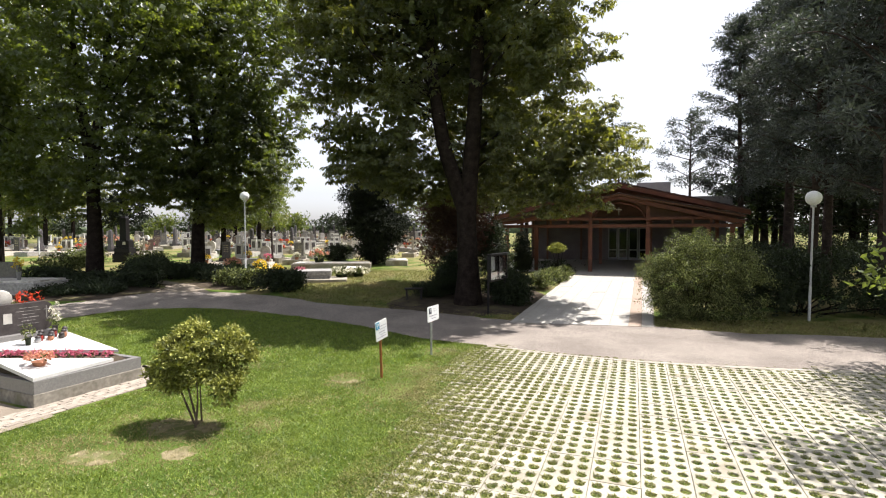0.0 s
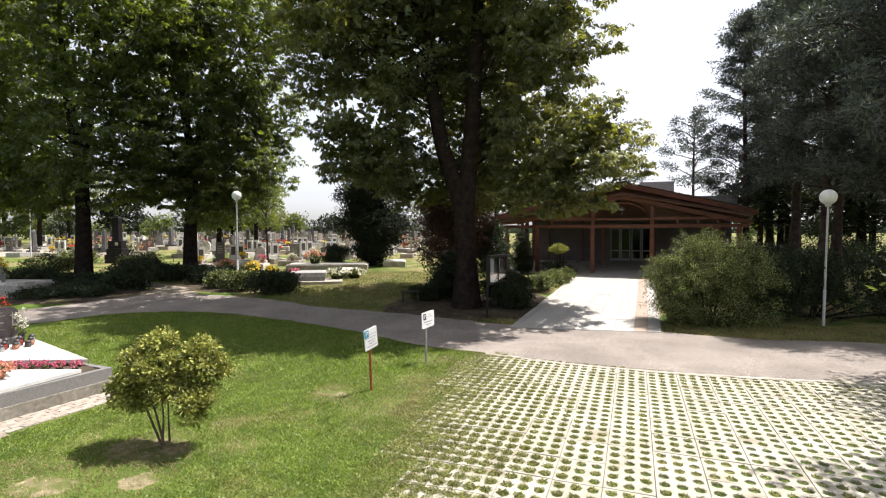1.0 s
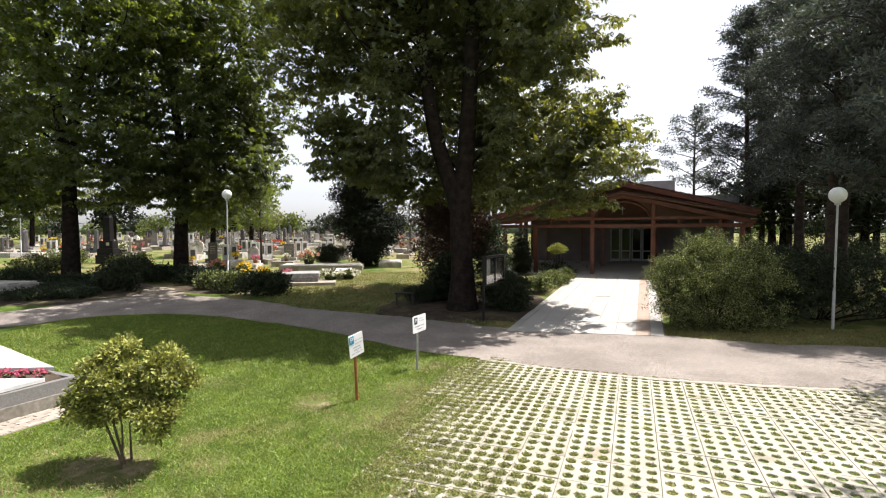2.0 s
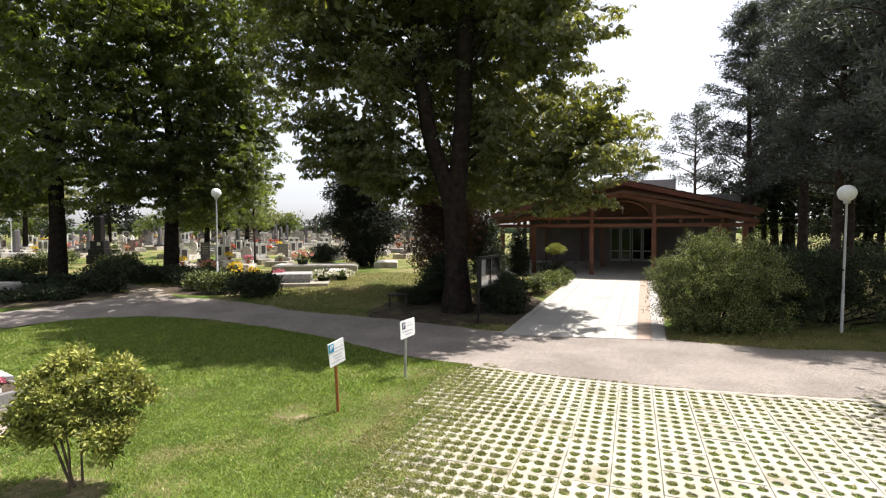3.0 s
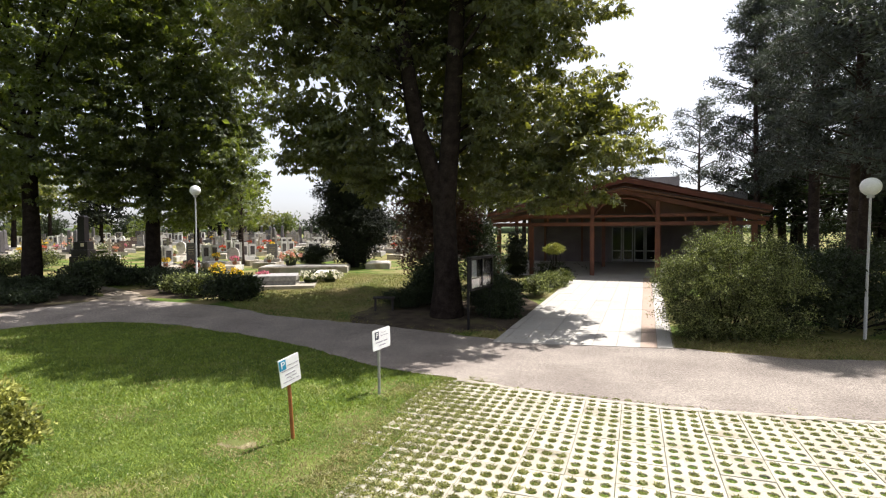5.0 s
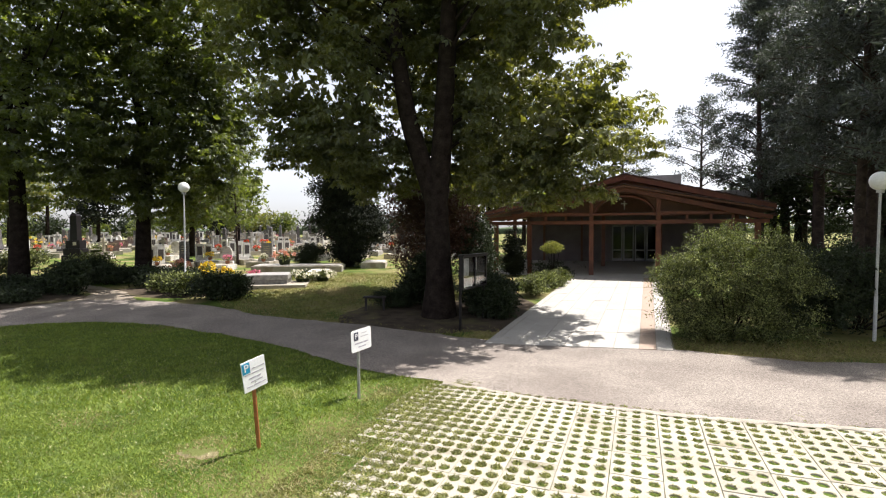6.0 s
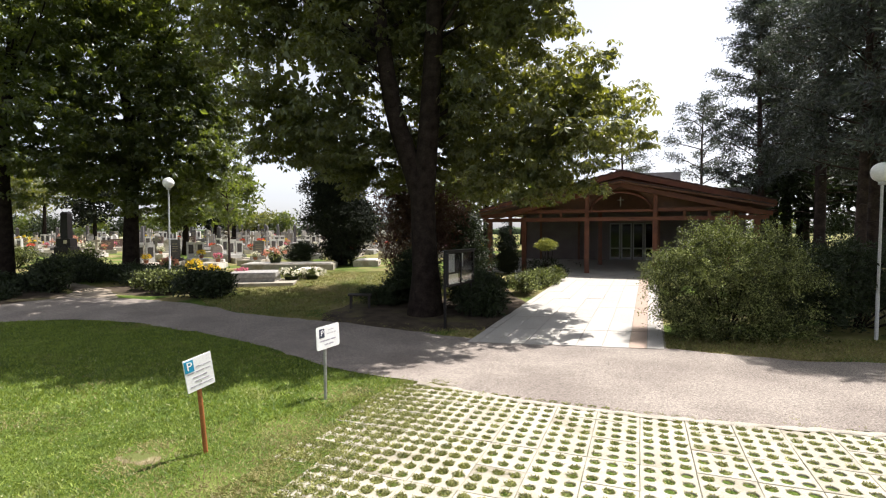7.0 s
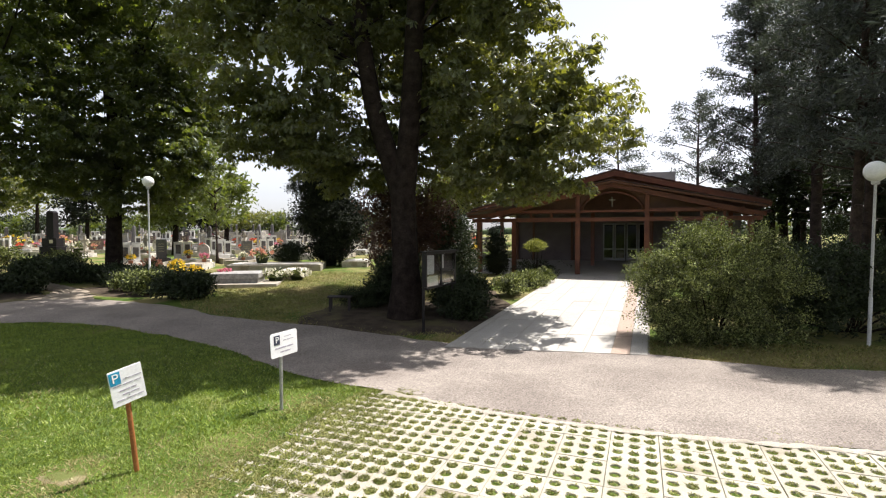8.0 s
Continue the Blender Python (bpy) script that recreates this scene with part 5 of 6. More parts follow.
# ---- graves ----
def flowers(name, label, place, r, h, petals, seed, pot=M_TERRA, n=26, leaves=60, size=0.05, turn=0.0, tall=0.0):
    """A pot or bowl with leaves and blooms, each bloom a ring of petals."""
    rng = np.random.default_rng(seed)
    root = thing(name, label, "flowers", place, turn, group="grave flowers")
    ph = h * 0.38
    from_arrays("pot", *lathe([(0.001, 0), (r * 0.42, 0.0), (r * 0.55, ph), (r * 0.6, ph), (r * 0.5, ph * 0.9), (0.001, ph * 0.85)], 12), pot, root, "", True)
    d = rng.normal(size=(leaves, 3))
    d /= np.linalg.norm(d, axis=1)[:, None]
    at = np.array([0, 0, h * 0.62]) + d * np.array([r * 0.9, r * 0.9, h * 0.3]) * rng.uniform(0.3, 1, (leaves, 1))
    from_arrays("foliage", *leaf_quads(rng, at, size * 1.8, size * 0.6, -0.2), M_BUSH, root)
    d = rng.normal(size=(n, 3))
    d[:, 2] = np.abs(d[:, 2]) * 0.9
    d /= np.linalg.norm(d, axis=1)[:, None]
    at = np.repeat(np.array([0, 0, h * 0.6]) + d * np.array([r, r, h * 0.45 + tall]), 7, axis=0) + rng.normal(size=(n * 7, 3)) * size * 0.3
    from_arrays("bloom", *leaf_quads(rng, at, size, size * 0.7, -0.2), petals, root)["kind"] = "stuff"
    return root


def slope_at(y):
    """Height of the cover slabs, which rise towards the headstone."""
    return 0.47 + 0.145 * y


def sloping_plate(pts, under, over=0.0):
    """A plate over the plan pts whose faces follow the slope of the grave."""
    bm = bmesh.new()
    a = [bm.verts.new((x, y, slope_at(y) - under)) for x, y in pts]
    b = [bm.verts.new((x, y, slope_at(y) - over)) for x, y in pts]
    bm.faces.new(list(reversed(a)))
    bm.faces.new(b)
    for i in range(len(pts)):
        bm.faces.new((a[i - 1], a[i], b[i], b[i - 1]))
    bmesh.ops.recalc_face_normals(bm, faces=bm.faces)
    rim = [e for e in bm.edges if all(v in b for v in e.verts)]
    bmesh.ops.bevel(bm, geom=rim, offset=0.005, segments=1, affect='EDGES')
    return bm


def family_grave():
    """Double grave near the lawn; local x along its foot, y towards the headstone."""
    root = thing("family_grave", "double grave with grey kerb, sloping white slabs and dark headstone", "grave", (-6.78, 5.88, 0.0), 73.0)
    W, L = 1.78, 2.5
    boxed("plinth", (W / 2, L / 2, 0.08), (W + 0.03, L + 0.03, 0.25), M_PLINTH, root, 0.012, "weathered concrete plinth")
    for c, size in (((W / 2, 0.055, 0.306), (W, 0.11, 0.206)), ((W / 2, L - 0.055, 0.306), (W, 0.11, 0.206)), ((0.055, L / 2, 0.306), (0.11, L - 0.222, 0.206)), ((W - 0.055, L / 2, 0.306), (0.11, L - 0.222, 0.206))):
        boxed("kerb", c, size, M_KERBSTONE, root, 0.006, "grey polished granite kerb")
    part("soil_bed", sloping_plate([(0.1, 0.1), (W - 0.1, 0.1), (W - 0.1, 1.95), (0.1, 1.95)], 0.3, 0.125), M_EARTH, root, "dark soil bed")
    for pts in ([(0.0, 0.02), (1.32, 0.09), (0.02, 1.3)], [(1.66, 0.46), (1.66, 1.99), (0.04, 1.99), (0.04, 1.83)]):
        part("cover_slab", sloping_plate(pts, 0.06), M_WHITESTONE, root, "white polished cover slab")
    boxed("base_block", (W / 2 - 0.14, L - 0.28, 0.62), (1.4, 0.5, 0.46), M_KERBSTONE, root, 0.01)
    stone = part("headstone", rounded_plate(1.46, 0.56, 0.14, 0.13), M_HEADSTONE, root, "dark brown polished headstone")
    stone.matrix_basis = Matrix.Translation((0.73, L - 0.3, 1.13))
    bars(stone, [(0.12 + o, 0.52 - o, 0.19 - 0.062 * k, 0.014) for k, o in enumerate((0.04, 0.0, 0.1, 0.03, 0.08, 0.01))], M_GRANITE, -0.0725)
    boxed("inlay_cross", (0.63, -0.073, 0.07), (0.018, 0.004, 0.24), M_GRANITE, stone)
    boxed("inlay_cross", (0.63, -0.0735, 0.125), (0.08, 0.004, 0.018), M_GRANITE, stone)
    boxed("plaque", (-0.02, -0.074, 0.02), (0.14, 0.006, 0.19), M_LIGHTSTONE, stone, 0.002, "pale oval-edged plaque")
    disc = from_arrays("side_disc", *lathe([(0.001, 0.05), (0.16, 0.05), (0.18, 0.03), (0.18, -0.03), (0.16, -0.05), (0.001, -0.05)], 24), M_LIGHTSTONE, root, "round pale stone disc", True)
    disc.matrix_basis = Matrix.Translation((0.7, L - 0.17, 1.5)) @ Matrix.Rotation(radians(90), 4, 'X')
    boxed("disc_post", (0.7, L - 0.17, 1.1), (0.1, 0.08, 0.52), M_LIGHTSTONE, root, 0.005)
    return root


FG = family_grave()


def on_grave(x, y, z):
    return FG.matrix_basis @ Vector((x, y, z))


flowers("flower_bowl", "low bowl of salmon flowers on the white slab", on_grave(0.35, 0.5, slope_at(0.42)), 0.19, 0.22, M_ORANGE, 201, M_TERRA, 60, 40, 0.045)
rngf = np.random.default_rng(5)
for k in range(9):
    t = (k + rngf.uniform(-0.25, 0.25)) / 8
    y = 0.36 + 1.2 * t
    flowers("begonia", "red and pink bedding begonia in the soil strip", on_grave(1.42 - 1.3 * t, y, slope_at(y) - 0.15), 0.09, 0.19, M_PINK, 210 + k, M_EARTH, 22, 26, 0.035)
flowers("flower_vase", "cream gladioli in a dark vase", on_grave(1.4, 1.94, slope_at(1.9)), 0.1, 0.5, M_WHITEPETAL, 230, M_BLACKMETAL, 13, 44, 0.05, tall=0.12)
for k in range(4):
    flowers("lily_bunch", "red lilies standing behind the headstone", on_grave(0.86 + 0.16 * k, 2.38, 0.85), 0.1, 0.62, M_RED if k else M_WHITEPETAL, 240 + k, M_BLACKMETAL, 7, 30, 0.075, tall=0.05)
flowers("green_vase", "bottle-green vase with sprigs", on_grave(0.76, 1.6, slope_at(1.55)), 0.09, 0.36, M_BUSH, 250, M_DARKBUSH, 14, 30, 0.05)


def lantern(place, h=0.2, mat=None, label="small grave lantern with dark metal lid"):
    root = thing("grave_lantern", label, "lantern", place, group="grave lanterns")
    from_arrays("glass", *lathe([(0.001, 0), (0.045, 0), (0.05, h * 0.35), (0.04, h * 0.72), (0.001, h * 0.72)], 10), mat or M_LANTERN, root, "", True)
    from_arrays("lid", *lathe([(0.05, h * 0.72), (0.052, h * 0.78), (0.025, h * 0.95), (0.001, h)], 10), M_BLACKMETAL, root, "", True)


for k in range(9):
    y = 1.66 + 0.07 * (k % 3)
    lantern(on_grave(0.95 + 0.068 * k + 0.01 * (k % 2), y, slope_at(y) - 0.006), 0.13 + 0.03 * (k % 3), (M_STEEL, M_LANTERN, M_BLACKMETAL, M_TERRA)[k % 4])


# grave kinds of the cemetery, built once and then repeated
def grave_kind(k, place, turn):
    rng = random.Random(300 + k)
    stone = (M_GRANITE, M_LIGHTSTONE, M_DARKSTONE, M_CONCRETE, M_BROWNSTONE, M_LIGHTSTONE, M_DARKSTONE, M_GRANITE)[k % 8]
    words = ("grey", "pale", "black", "weathered", "brown", "pale", "dark", "light grey")[k % 8]
    shape = ("upright slab headstone", "twin-tablet headstone", "obelisk stele", "stone cross", "wide low headstone", "round-topped headstone", "tablet headstone", "cross on a pedestal")[k % 8]
    t = k % 8
    w, l = rng.uniform(0.9, 1.5), rng.uniform(1.8, 2.2)
    if t == 1:
        stone, words = M_WHITESTONE, "white"
    root = thing("grave", "%s %s with kerbed plot" % (words, shape), "grave", place, turn, group="cemetery graves")
    bm = bmesh.new()
    for c, s in (((0, -l / 2 + 0.08, 0.14), (w, 0.16, 0.32)), ((0, l / 2 - 0.08, 0.14), (w, 0.16, 0.32)), ((-w / 2 + 0.08, 0, 0.14), (0.16, l - 0.33, 0.32)), ((w / 2 - 0.08, 0, 0.14), (0.16, l - 0.33, 0.32))):
        box(bm, c, s)
    part("kerb", bm, (M_CONCRETE, M_GRANITE, M_LIGHTSTONE)[k % 3], root)
    if k % 3:
        boxed("cover_slab", (0, -0.1, 0.31), (w - 0.1, l - 0.4, 0.07), (M_LIGHTSTONE, M_GRANITE, M_CONCRETE)[k % 3], root, 0.01)
    else:
        boxed("soil_bed", (0, 0, 0.2), (w - 0.3, l - 0.3, 0.1), M_JOINT, root)
    y = l / 2 - 0.16
    boxed("pedestal", (0, y, 0.36), (w * 0.72, 0.34, 0.22), stone, root, 0.012)
    z = 0.47
    if t in (0, 4, 6):
        hw, hh = ((0.62, 0.85), (w * 0.8, 0.55), (0.5, 1.0))[(0, 4, 6).index(t)]
        s = part("headstone", rounded_plate(hw, hh, 0.14, 0.03), stone, root)
        s.matrix_basis = Matrix.Translation((0, y, z + hh / 2))
        bars(s, [(-hw * 0.28, hw * 0.28, hh * (0.25 - 0.13 * i), 0.025) for i in range(4)], M_GOLD, -0.0725)
    elif t == 1:
        for sx in (-0.24, 0.24):
            s = part("tablet", rounded_plate(0.4, 0.8, 0.16, 0.02), stone, root)
            s.matrix_basis = Matrix.Translation((sx, y, z + 0.4))
            boxed("name_panel", (0, -0.083, 0.0), (0.26, 0.01, 0.52), M_DARKSTONE, s, 0, "dark name panel")
    elif t == 2:
        bm = bmesh.new()
        v, f = lathe([(0.26, z), (0.23, z + 0.3), (0.2, z + 0.32), (0.15, z + 1.5), (0.001, z + 1.64)], 4)
        o = from_arrays("stele", v, f, stone, root)
        o.matrix_basis = Matrix.Translation((0, y, 0)) @ Matrix.Rotation(radians(45), 4, 'Z')
        bm.free()
    elif t == 5:
        s = part("headstone", rounded_plate(0.6, 0.8, 0.15, 0.28), stone, root)
        s.matrix_basis = Matrix.Translation((0, y, z + 0.4))
        bars(s, [(-0.16, 0.16, 0.15 - 0.1 * i, 0.025) for i in range(4)], M_INK, -0.0775)
    else:
        bm = bmesh.new()
        hh = 1.0 if t == 3 else 1.25
        box(bm, (0, y, z + hh / 2), (0.14, 0.12, hh), 0.012)
        box(bm, (0, y - 0.001, z + hh * 0.68), (0.55, 0.122, 0.14), 0.012)
        part("cross", bm, stone, root)
    return root


PETALS = [M_YELLOW, M_RED, M_PINK, M_WHITEPETAL, M_ORANGE, M_YELLOW, M_WHITEPETAL]
rngg = random.Random(77)
NEAR_GRAVES = [(-14.05, 31.0, 9, 46), (-12.9, 34.2, 17, 44), (-11.0, 34.0, 1, 42), (-16.5, 26.6, 17, 46), (-18.4, 29.0, 9, 46), (-15.65, 29.6, 1, 46), (-16.4, 28.2, 6, 20), (-13.4, 27.2, 5, 15), (-12.4, 29.7, 0, 10), (-15.8, 33.4, 1, 44), (-29.3, 48.8, 4, 0), (-27.2, 48.8, 12, 0), (-26.0, 39.6, 9, 44), (-18.95, 43.6, 2, 0), (-16.24, 41.5, 9, 42),
               (-35.6, 46.2, 13, 0), (-33.8, 46.6, 0, 6), (-40.5, 55, 6, 0), (-20.8, 33.6, 5, 10), (-18.6, 36.0, 17, 0), (-23.2, 35.4, 3, 4), (-6.2, 36.0, 3, 0), (-5.0, 38.6, 0, 0), (-8.6, 35.4, 6, 0), (-10.6, 36.0, 5, 0), (-12.8, 36.5, 7, 0), (-26.6, 34.2, 11, 12), (-31.0, 36.0, 18, 0)]
spots = [(x, y, k, a) for x, y, k, a in NEAR_GRAVES]
for row in range(14):
    y = 35.5 + row * 3.0
    x = -50.0
    while x < -2.5:
        x += rngg.uniform(1.5, 2.6)
        if -7.2 < x < -5.8 + 0.06 * (y - 35):
            continue
        if any(abs(x - sx) < 1.5 and abs(y - sy) < 2.3 for sx, sy, _, _ in spots):
            continue
        if rngg.random() < 0.88:
            spots.append((x, y + rngg.uniform(-0.3, 0.3), rngg.randrange(24), rngg.choice((4, 42)) + rngg.uniform(-6, 6)))
first = {}
for n, (x, y, k, a) in enumerate(spots):
    m = Matrix.Translation((x, y, gz(x, y) - 0.02)) @ Matrix.Rotation(radians(a), 4, 'Z')
    if k not in first:
        first[k] = grave_kind(k, (x, y, gz(x, y) - 0.02), a)
    else:
        copy_thing(first[k], m)
    if rngg.random() < (0.6 if n < 24 else 0.55):
        p = m @ Vector((rngg.uniform(-0.25, 0.25), rngg.uniform(-0.5, 0.3), 0.36 if k % 3 else 0.26))
        q = rngg.randrange(7)
        key = ("f", q)
        if key not in first:
            first[key] = flowers("flower_pot", "potted %s flowers on a grave" % ("yellow", "red", "pink", "cream", "salmon", "golden", "white")[q], p, 0.22, 0.42, PETALS[q], 400 + q, M_TERRA, 26, 50, 0.075)
        else:
            copy_thing(first[key], Matrix.Translation(p) @ Matrix.Rotation(rngg.uniform(0, 6), 4, 'Z'))
# bright planting in the border beds
for x, y, r, h, m, lb in [(-11.2, 22.4, 0.32, 0.85, M_YELLOW, "bright yellow lilies in the border bed"), (-10.2, 22.0, 0.28, 0.7, M_YELLOW, "yellow and orange lilies in the border bed"), (-9.3, 22.6, 0.32, 0.5, M_PINK, "pink bedding flowers by the kerb"), (-9.9, 27.0, 0.55, 0.7, M_ORANGE, "tub of red and orange flowers"),
                          (-7.3, 23.0, 0.55, 0.5, M_WHITEPETAL, "cream flowers trailing over the kerb"), (-6.6, 23.5, 0.5, 0.45, M_WHITEPETAL, "cream flowers trailing over the kerb"), (-13.4, 23.8, 0.4, 0.8, M_ORANGE, "orange lilies beside the lamp"), (-32.0, 38.0, 1.0, 1.4, M_ORANGE, "salmon shrub roses beside graves"), (-29.6, 37.6, 0.8, 1.1, M_WHITEPETAL, "white shrub roses beside graves"), (-36.4, 39.0, 1.0, 1.3, M_YELLOW, "yellow flowers beside graves")]:
    flowers("flower_clump", lb, (x, y, gz(x, y) + (0.33 if y == 27.0 else 0.0)), r, h, m, int(abs(x * 31 + y * 7)), M_DARKBUSH, 22 if m is M_WHITEPETAL else 30, 200, 0.11)


def old_grave():
    """Long grey kerbed grave beside the path."""
    root = thing("low_tomb", "long low grey tomb slab with a white vase place", "grave", (-20.1, 18.2, gz(0, 18.2)), 4.0)
    boxed("kerb", (0, 0, 0.2), (3.4, 2.0, 0.5), M_GRANITE, root, 0.03, "grey stone kerb")
    boxed("cover_slab", (0, 0, 0.49), (3.1, 1.7, 0.08), M_LIGHTSTONE, root, 0.015, "pale cover slab")
    stone = part("headstone", rounded_plate(1.6, 0.7, 0.16, 0.05), M_DARKSTONE, root)
    stone.matrix_basis = Matrix.Translation((-1.2, 0.7, 0.88))


old_grave()


def monument():
    root = thing("monument", "tall black stone stele on a stepped dark base", "monument", (-24.7, 30.4, gz(0, 30.4)), 8.0)
    boxed("step", (0, 0, 0.25), (1.15, 0.95, 0.6), M_BLACKSTONE, root, 0.03)
    boxed("step", (0, 0, 0.75), (1.0, 0.8, 0.4), M_BLACKSTONE, root, 0.03)
    boxed("pedestal", (0, 0, 1.2), (0.85, 0.6, 0.5), M_BLACKSTONE, root, 0.02)
    boxed("plaque", (0.12, -0.305, 1.25), (0.2, 0.012, 0.2), M_LIGHTSTONE, root, 0, "small pale plaque")
    o = from_arrays("shaft", *lathe([(0.001, 1.45), (0.36, 1.45), (0.33, 2.95), (0.24, 3.05), (0.001, 3.05)], 4), M_BLACKSTONE, root)
    o.matrix_basis = Matrix.Diagonal((1.0, 0.7, 1.0, 1.0)) @ Matrix.Rotation(radians(45), 4, 'Z')


monument()
flowers("flower_vase", "tall white vase with yellow flowers on a tomb", (-19.6, 17.9, gz(0, 18.2) + 0.53), 0.16, 0.9, M_YELLOW, 262, M_WHITEFRAME, 16, 30, 0.08)
for x, y, w, l, a in [(-9.2, 27.3, 4.4, 1.9, 12), (-7.2, 24.6, 1.0, 2.0, 14), (-5.9, 29.6, 1.3, 2.0, 10)]:
    root = thing("kerbed_plot", "low stone-kerbed plot with pale slab", "grave", (x, y, gz(x, y)), a, group="kerbed plots")
    boxed("kerb", (0, 0, 0.1), (w, l, 0.36), M_CONCRETE, root, 0.02)
    boxed("cover_slab", (0, 0, 0.3), (w - 0.2, l - 0.2, 0.06), M_LIGHTSTONE, root, 0.012)

root = thing("step_tomb", "weathered grey tomb block on a wide stepped plinth", "grave", (-8.35, 22.35, gz(0, 22.0) - 0.05), 16.0)
boxed("plinth", (0.15, -0.1, 0.06), (2.6, 2.0, 0.2), M_CONCRETE, root, 0.02, "weathered stone plinth")
boxed("step", (-0.2, 0.1, 0.24), (1.75, 1.5, 0.2), M_GRANITE, root, 0.025)
boxed("cover_slab", (-0.2, 0.1, 0.44), (1.85, 1.6, 0.2), M_GRANITE, root, 0.03, "thick grey cover slab")

# distant skyline
v, f = [], []
rngh = np.random.default_rng(3)
n = 160
ang = np.linspace(-2.2, 2.2, n)
for k, a in enumerate(ang):
    h = 5.0 + 3.0 * noise.noise(Vector((a * 4, 0, 0))) + 1.2 * noise.noise(Vector((a * 30, 1, 0)))
    x, y = 420 * math.sin(a), 420 * math.cos(a)
    v += [(x, y, 1.0), (x * 0.99, y * 0.99, 2.0 + h * 0.7), (x * 1.02, y * 1.02, 2.0 + h)]
f = [(3 * k + i, 3 * k + i + 1, 3 * k + i + 4, 3 * k + i + 3) for k in range(n - 1) for i in range(2)]
tagged(from_arrays("backdrop", v, f, M_HILL, None, "", True), "distant wooded ridge on the horizon", "woods", kind="structure")


# ---- paving round the near grave ----
def cobbles():
    root = thing("grave_paving", "worn beige interlocking paving blocks round the grave", "paving", (-6.78, 5.88, 0.0), 73.0, kind="structure")
    rng = np.random.default_rng(6)
    bm = box(bmesh.new(), (0, 0, 0), (0.19, 0.104, 0.06), 0.007)
    me = bpy.data.meshes.new("paving_block")
    bm.to_mesh(me)
    bm.free()
    me.materials.append(M_BLOCK)
    def lay(x, y):
        ob = new("paving_block", me)
        ob.parent = root
        ob.matrix_basis = Matrix.Translation((x, y, -0.008 + rng.uniform(-0.005, 0.005))) @ Matrix.Rotation(rng.normal() * 0.02 + 0.12, 4, 'Z')
    for j in range(5):
        for i in range(17):
            if i > 15 - j * 0.6:
                continue
            lay(-0.75 + i * 0.196 + 0.098 * (j % 2), -0.09 - j * 0.109)
    for j in range(7):
        for i in range(2):
            lay(1.92 + i * 0.2 + 0.05 * (j % 2), 0.02 + j * 0.113)
    from_arrays("bedding_sand", [(-0.85, -0.6, 0.012), (2.1, -0.6, 0.012), (2.44, 0.0, 0.012), (2.44, 0.85, 0.012), (1.7, 0.85, 0.012), (1.7, 0.1, 0.012), (-0.85, 0.1, 0.012)], [(0, 1, 5, 6), (1, 2, 3, 5), (3, 4, 5, 1)], M_SAND, root, "pale sand between the blocks")
    v = [(-1.7, 0.3, 0.012), (-1.5, -0.75, 0.012), (-0.1, -0.72, 0.014), (-0.1, 0.1, 0.014), (-0.1, 2.6, 0.014), (-1.5, 2.6, 0.012)]
    from_arrays("dirt_edge", [v[0], v[1], v[2], v[3]] + [v[0], v[3], v[4], v[5]], [(0, 1, 2, 3), (4, 5, 6, 7)], M_SAND, root, "bare sandy dirt beside the kerb")


cobbles()


# ---- grass pavers ----
PAVE = Matrix.Translation((2.97, 8.30, 0.0)) @ Matrix.Rotation(radians(-14.0), 4, 'Z')
SW, SL = 0.534, 0.59          # pitch across and along
HOLE = 0.056


def paver_mesh(sides=12):
    """A concrete slab with nine round holes."""
    v, f = [], []
    cw, cl = (SW - 0.012) / 3, (SL - 0.012) / 3
    for i in range(3):
        for j in range(3):
            cx, cy = (i - 1) * cw, (j - 1) * cl
            k = len(v)
            for s in range(sides):
                a = 2 * math.pi * (s + 0.5) / sides
                c, n = math.cos(a), math.sin(a)
                q = min(cw / 2 / max(abs(c), 1e-6), cl / 2 / max(abs(n), 1e-6))
                v.append((cx + c * q, cy + n * q, 0.0))
            # square corners come from snapping the diagonal points
            for s in ((1, 4, 7, 10) if sides == 12 else range(4)):
                x, y, _ = v[k + s]
                v[k + s] = (cx + math.copysign(cw / 2, x - cx), cy + math.copysign(cl / 2, y - cy), 0.0)
            for r, z in ((HOLE + 0.006, 0.0), (HOLE, -0.006), (HOLE - 0.006, -0.06)):
                for s in range(sides):
                    a = 2 * math.pi * (s + 0.5) / sides
                    v.append((cx + r * math.cos(a), cy + r * math.sin(a), z))
            for ring in range(3):
                for s in range(sides):
                    s2 = (s + 1) % sides
                    f.append((k + ring * sides + s, k + ring * sides + s2, k + (ring + 1) * sides + s2, k + (ring + 1) * sides + s))
    w, l = (SW - 0.012) / 2, (SL - 0.012) / 2
    k = len(v)
    e = 0.004
    v += [(-w, -l, 0), (w, -l, 0), (w, l, 0), (-w, l, 0), (-w - e, -l - e, -0.008), (w + e, -l - e, -0.008), (w + e, l + e, -0.008), (-w - e, l + e, -0.008), (-w - e, -l - e, -0.07), (w + e, -l - e, -0.07), (w + e, l + e, -0.07), (-w - e, l + e, -0.07)]
    for r in (0, 4):
        for s in range(4):
            s2 = (s + 1) % 4
            f.append((k + r + s, k + r + 4 + s, k + r + 4 + s2, k + r + s2))
    me = bpy.data.meshes.new("paver")
    me.from_pydata(v, [], f)
    me.materials.append(M_SLAB)
    return me


def inside(x, y, line):
    """How far the point lies on the near side of the road edge."""
    return float(np.interp(x, line[:, 0], line[:, 1])) - y


road_edge = smooth_line(ROAD_NEAR)[::-1]


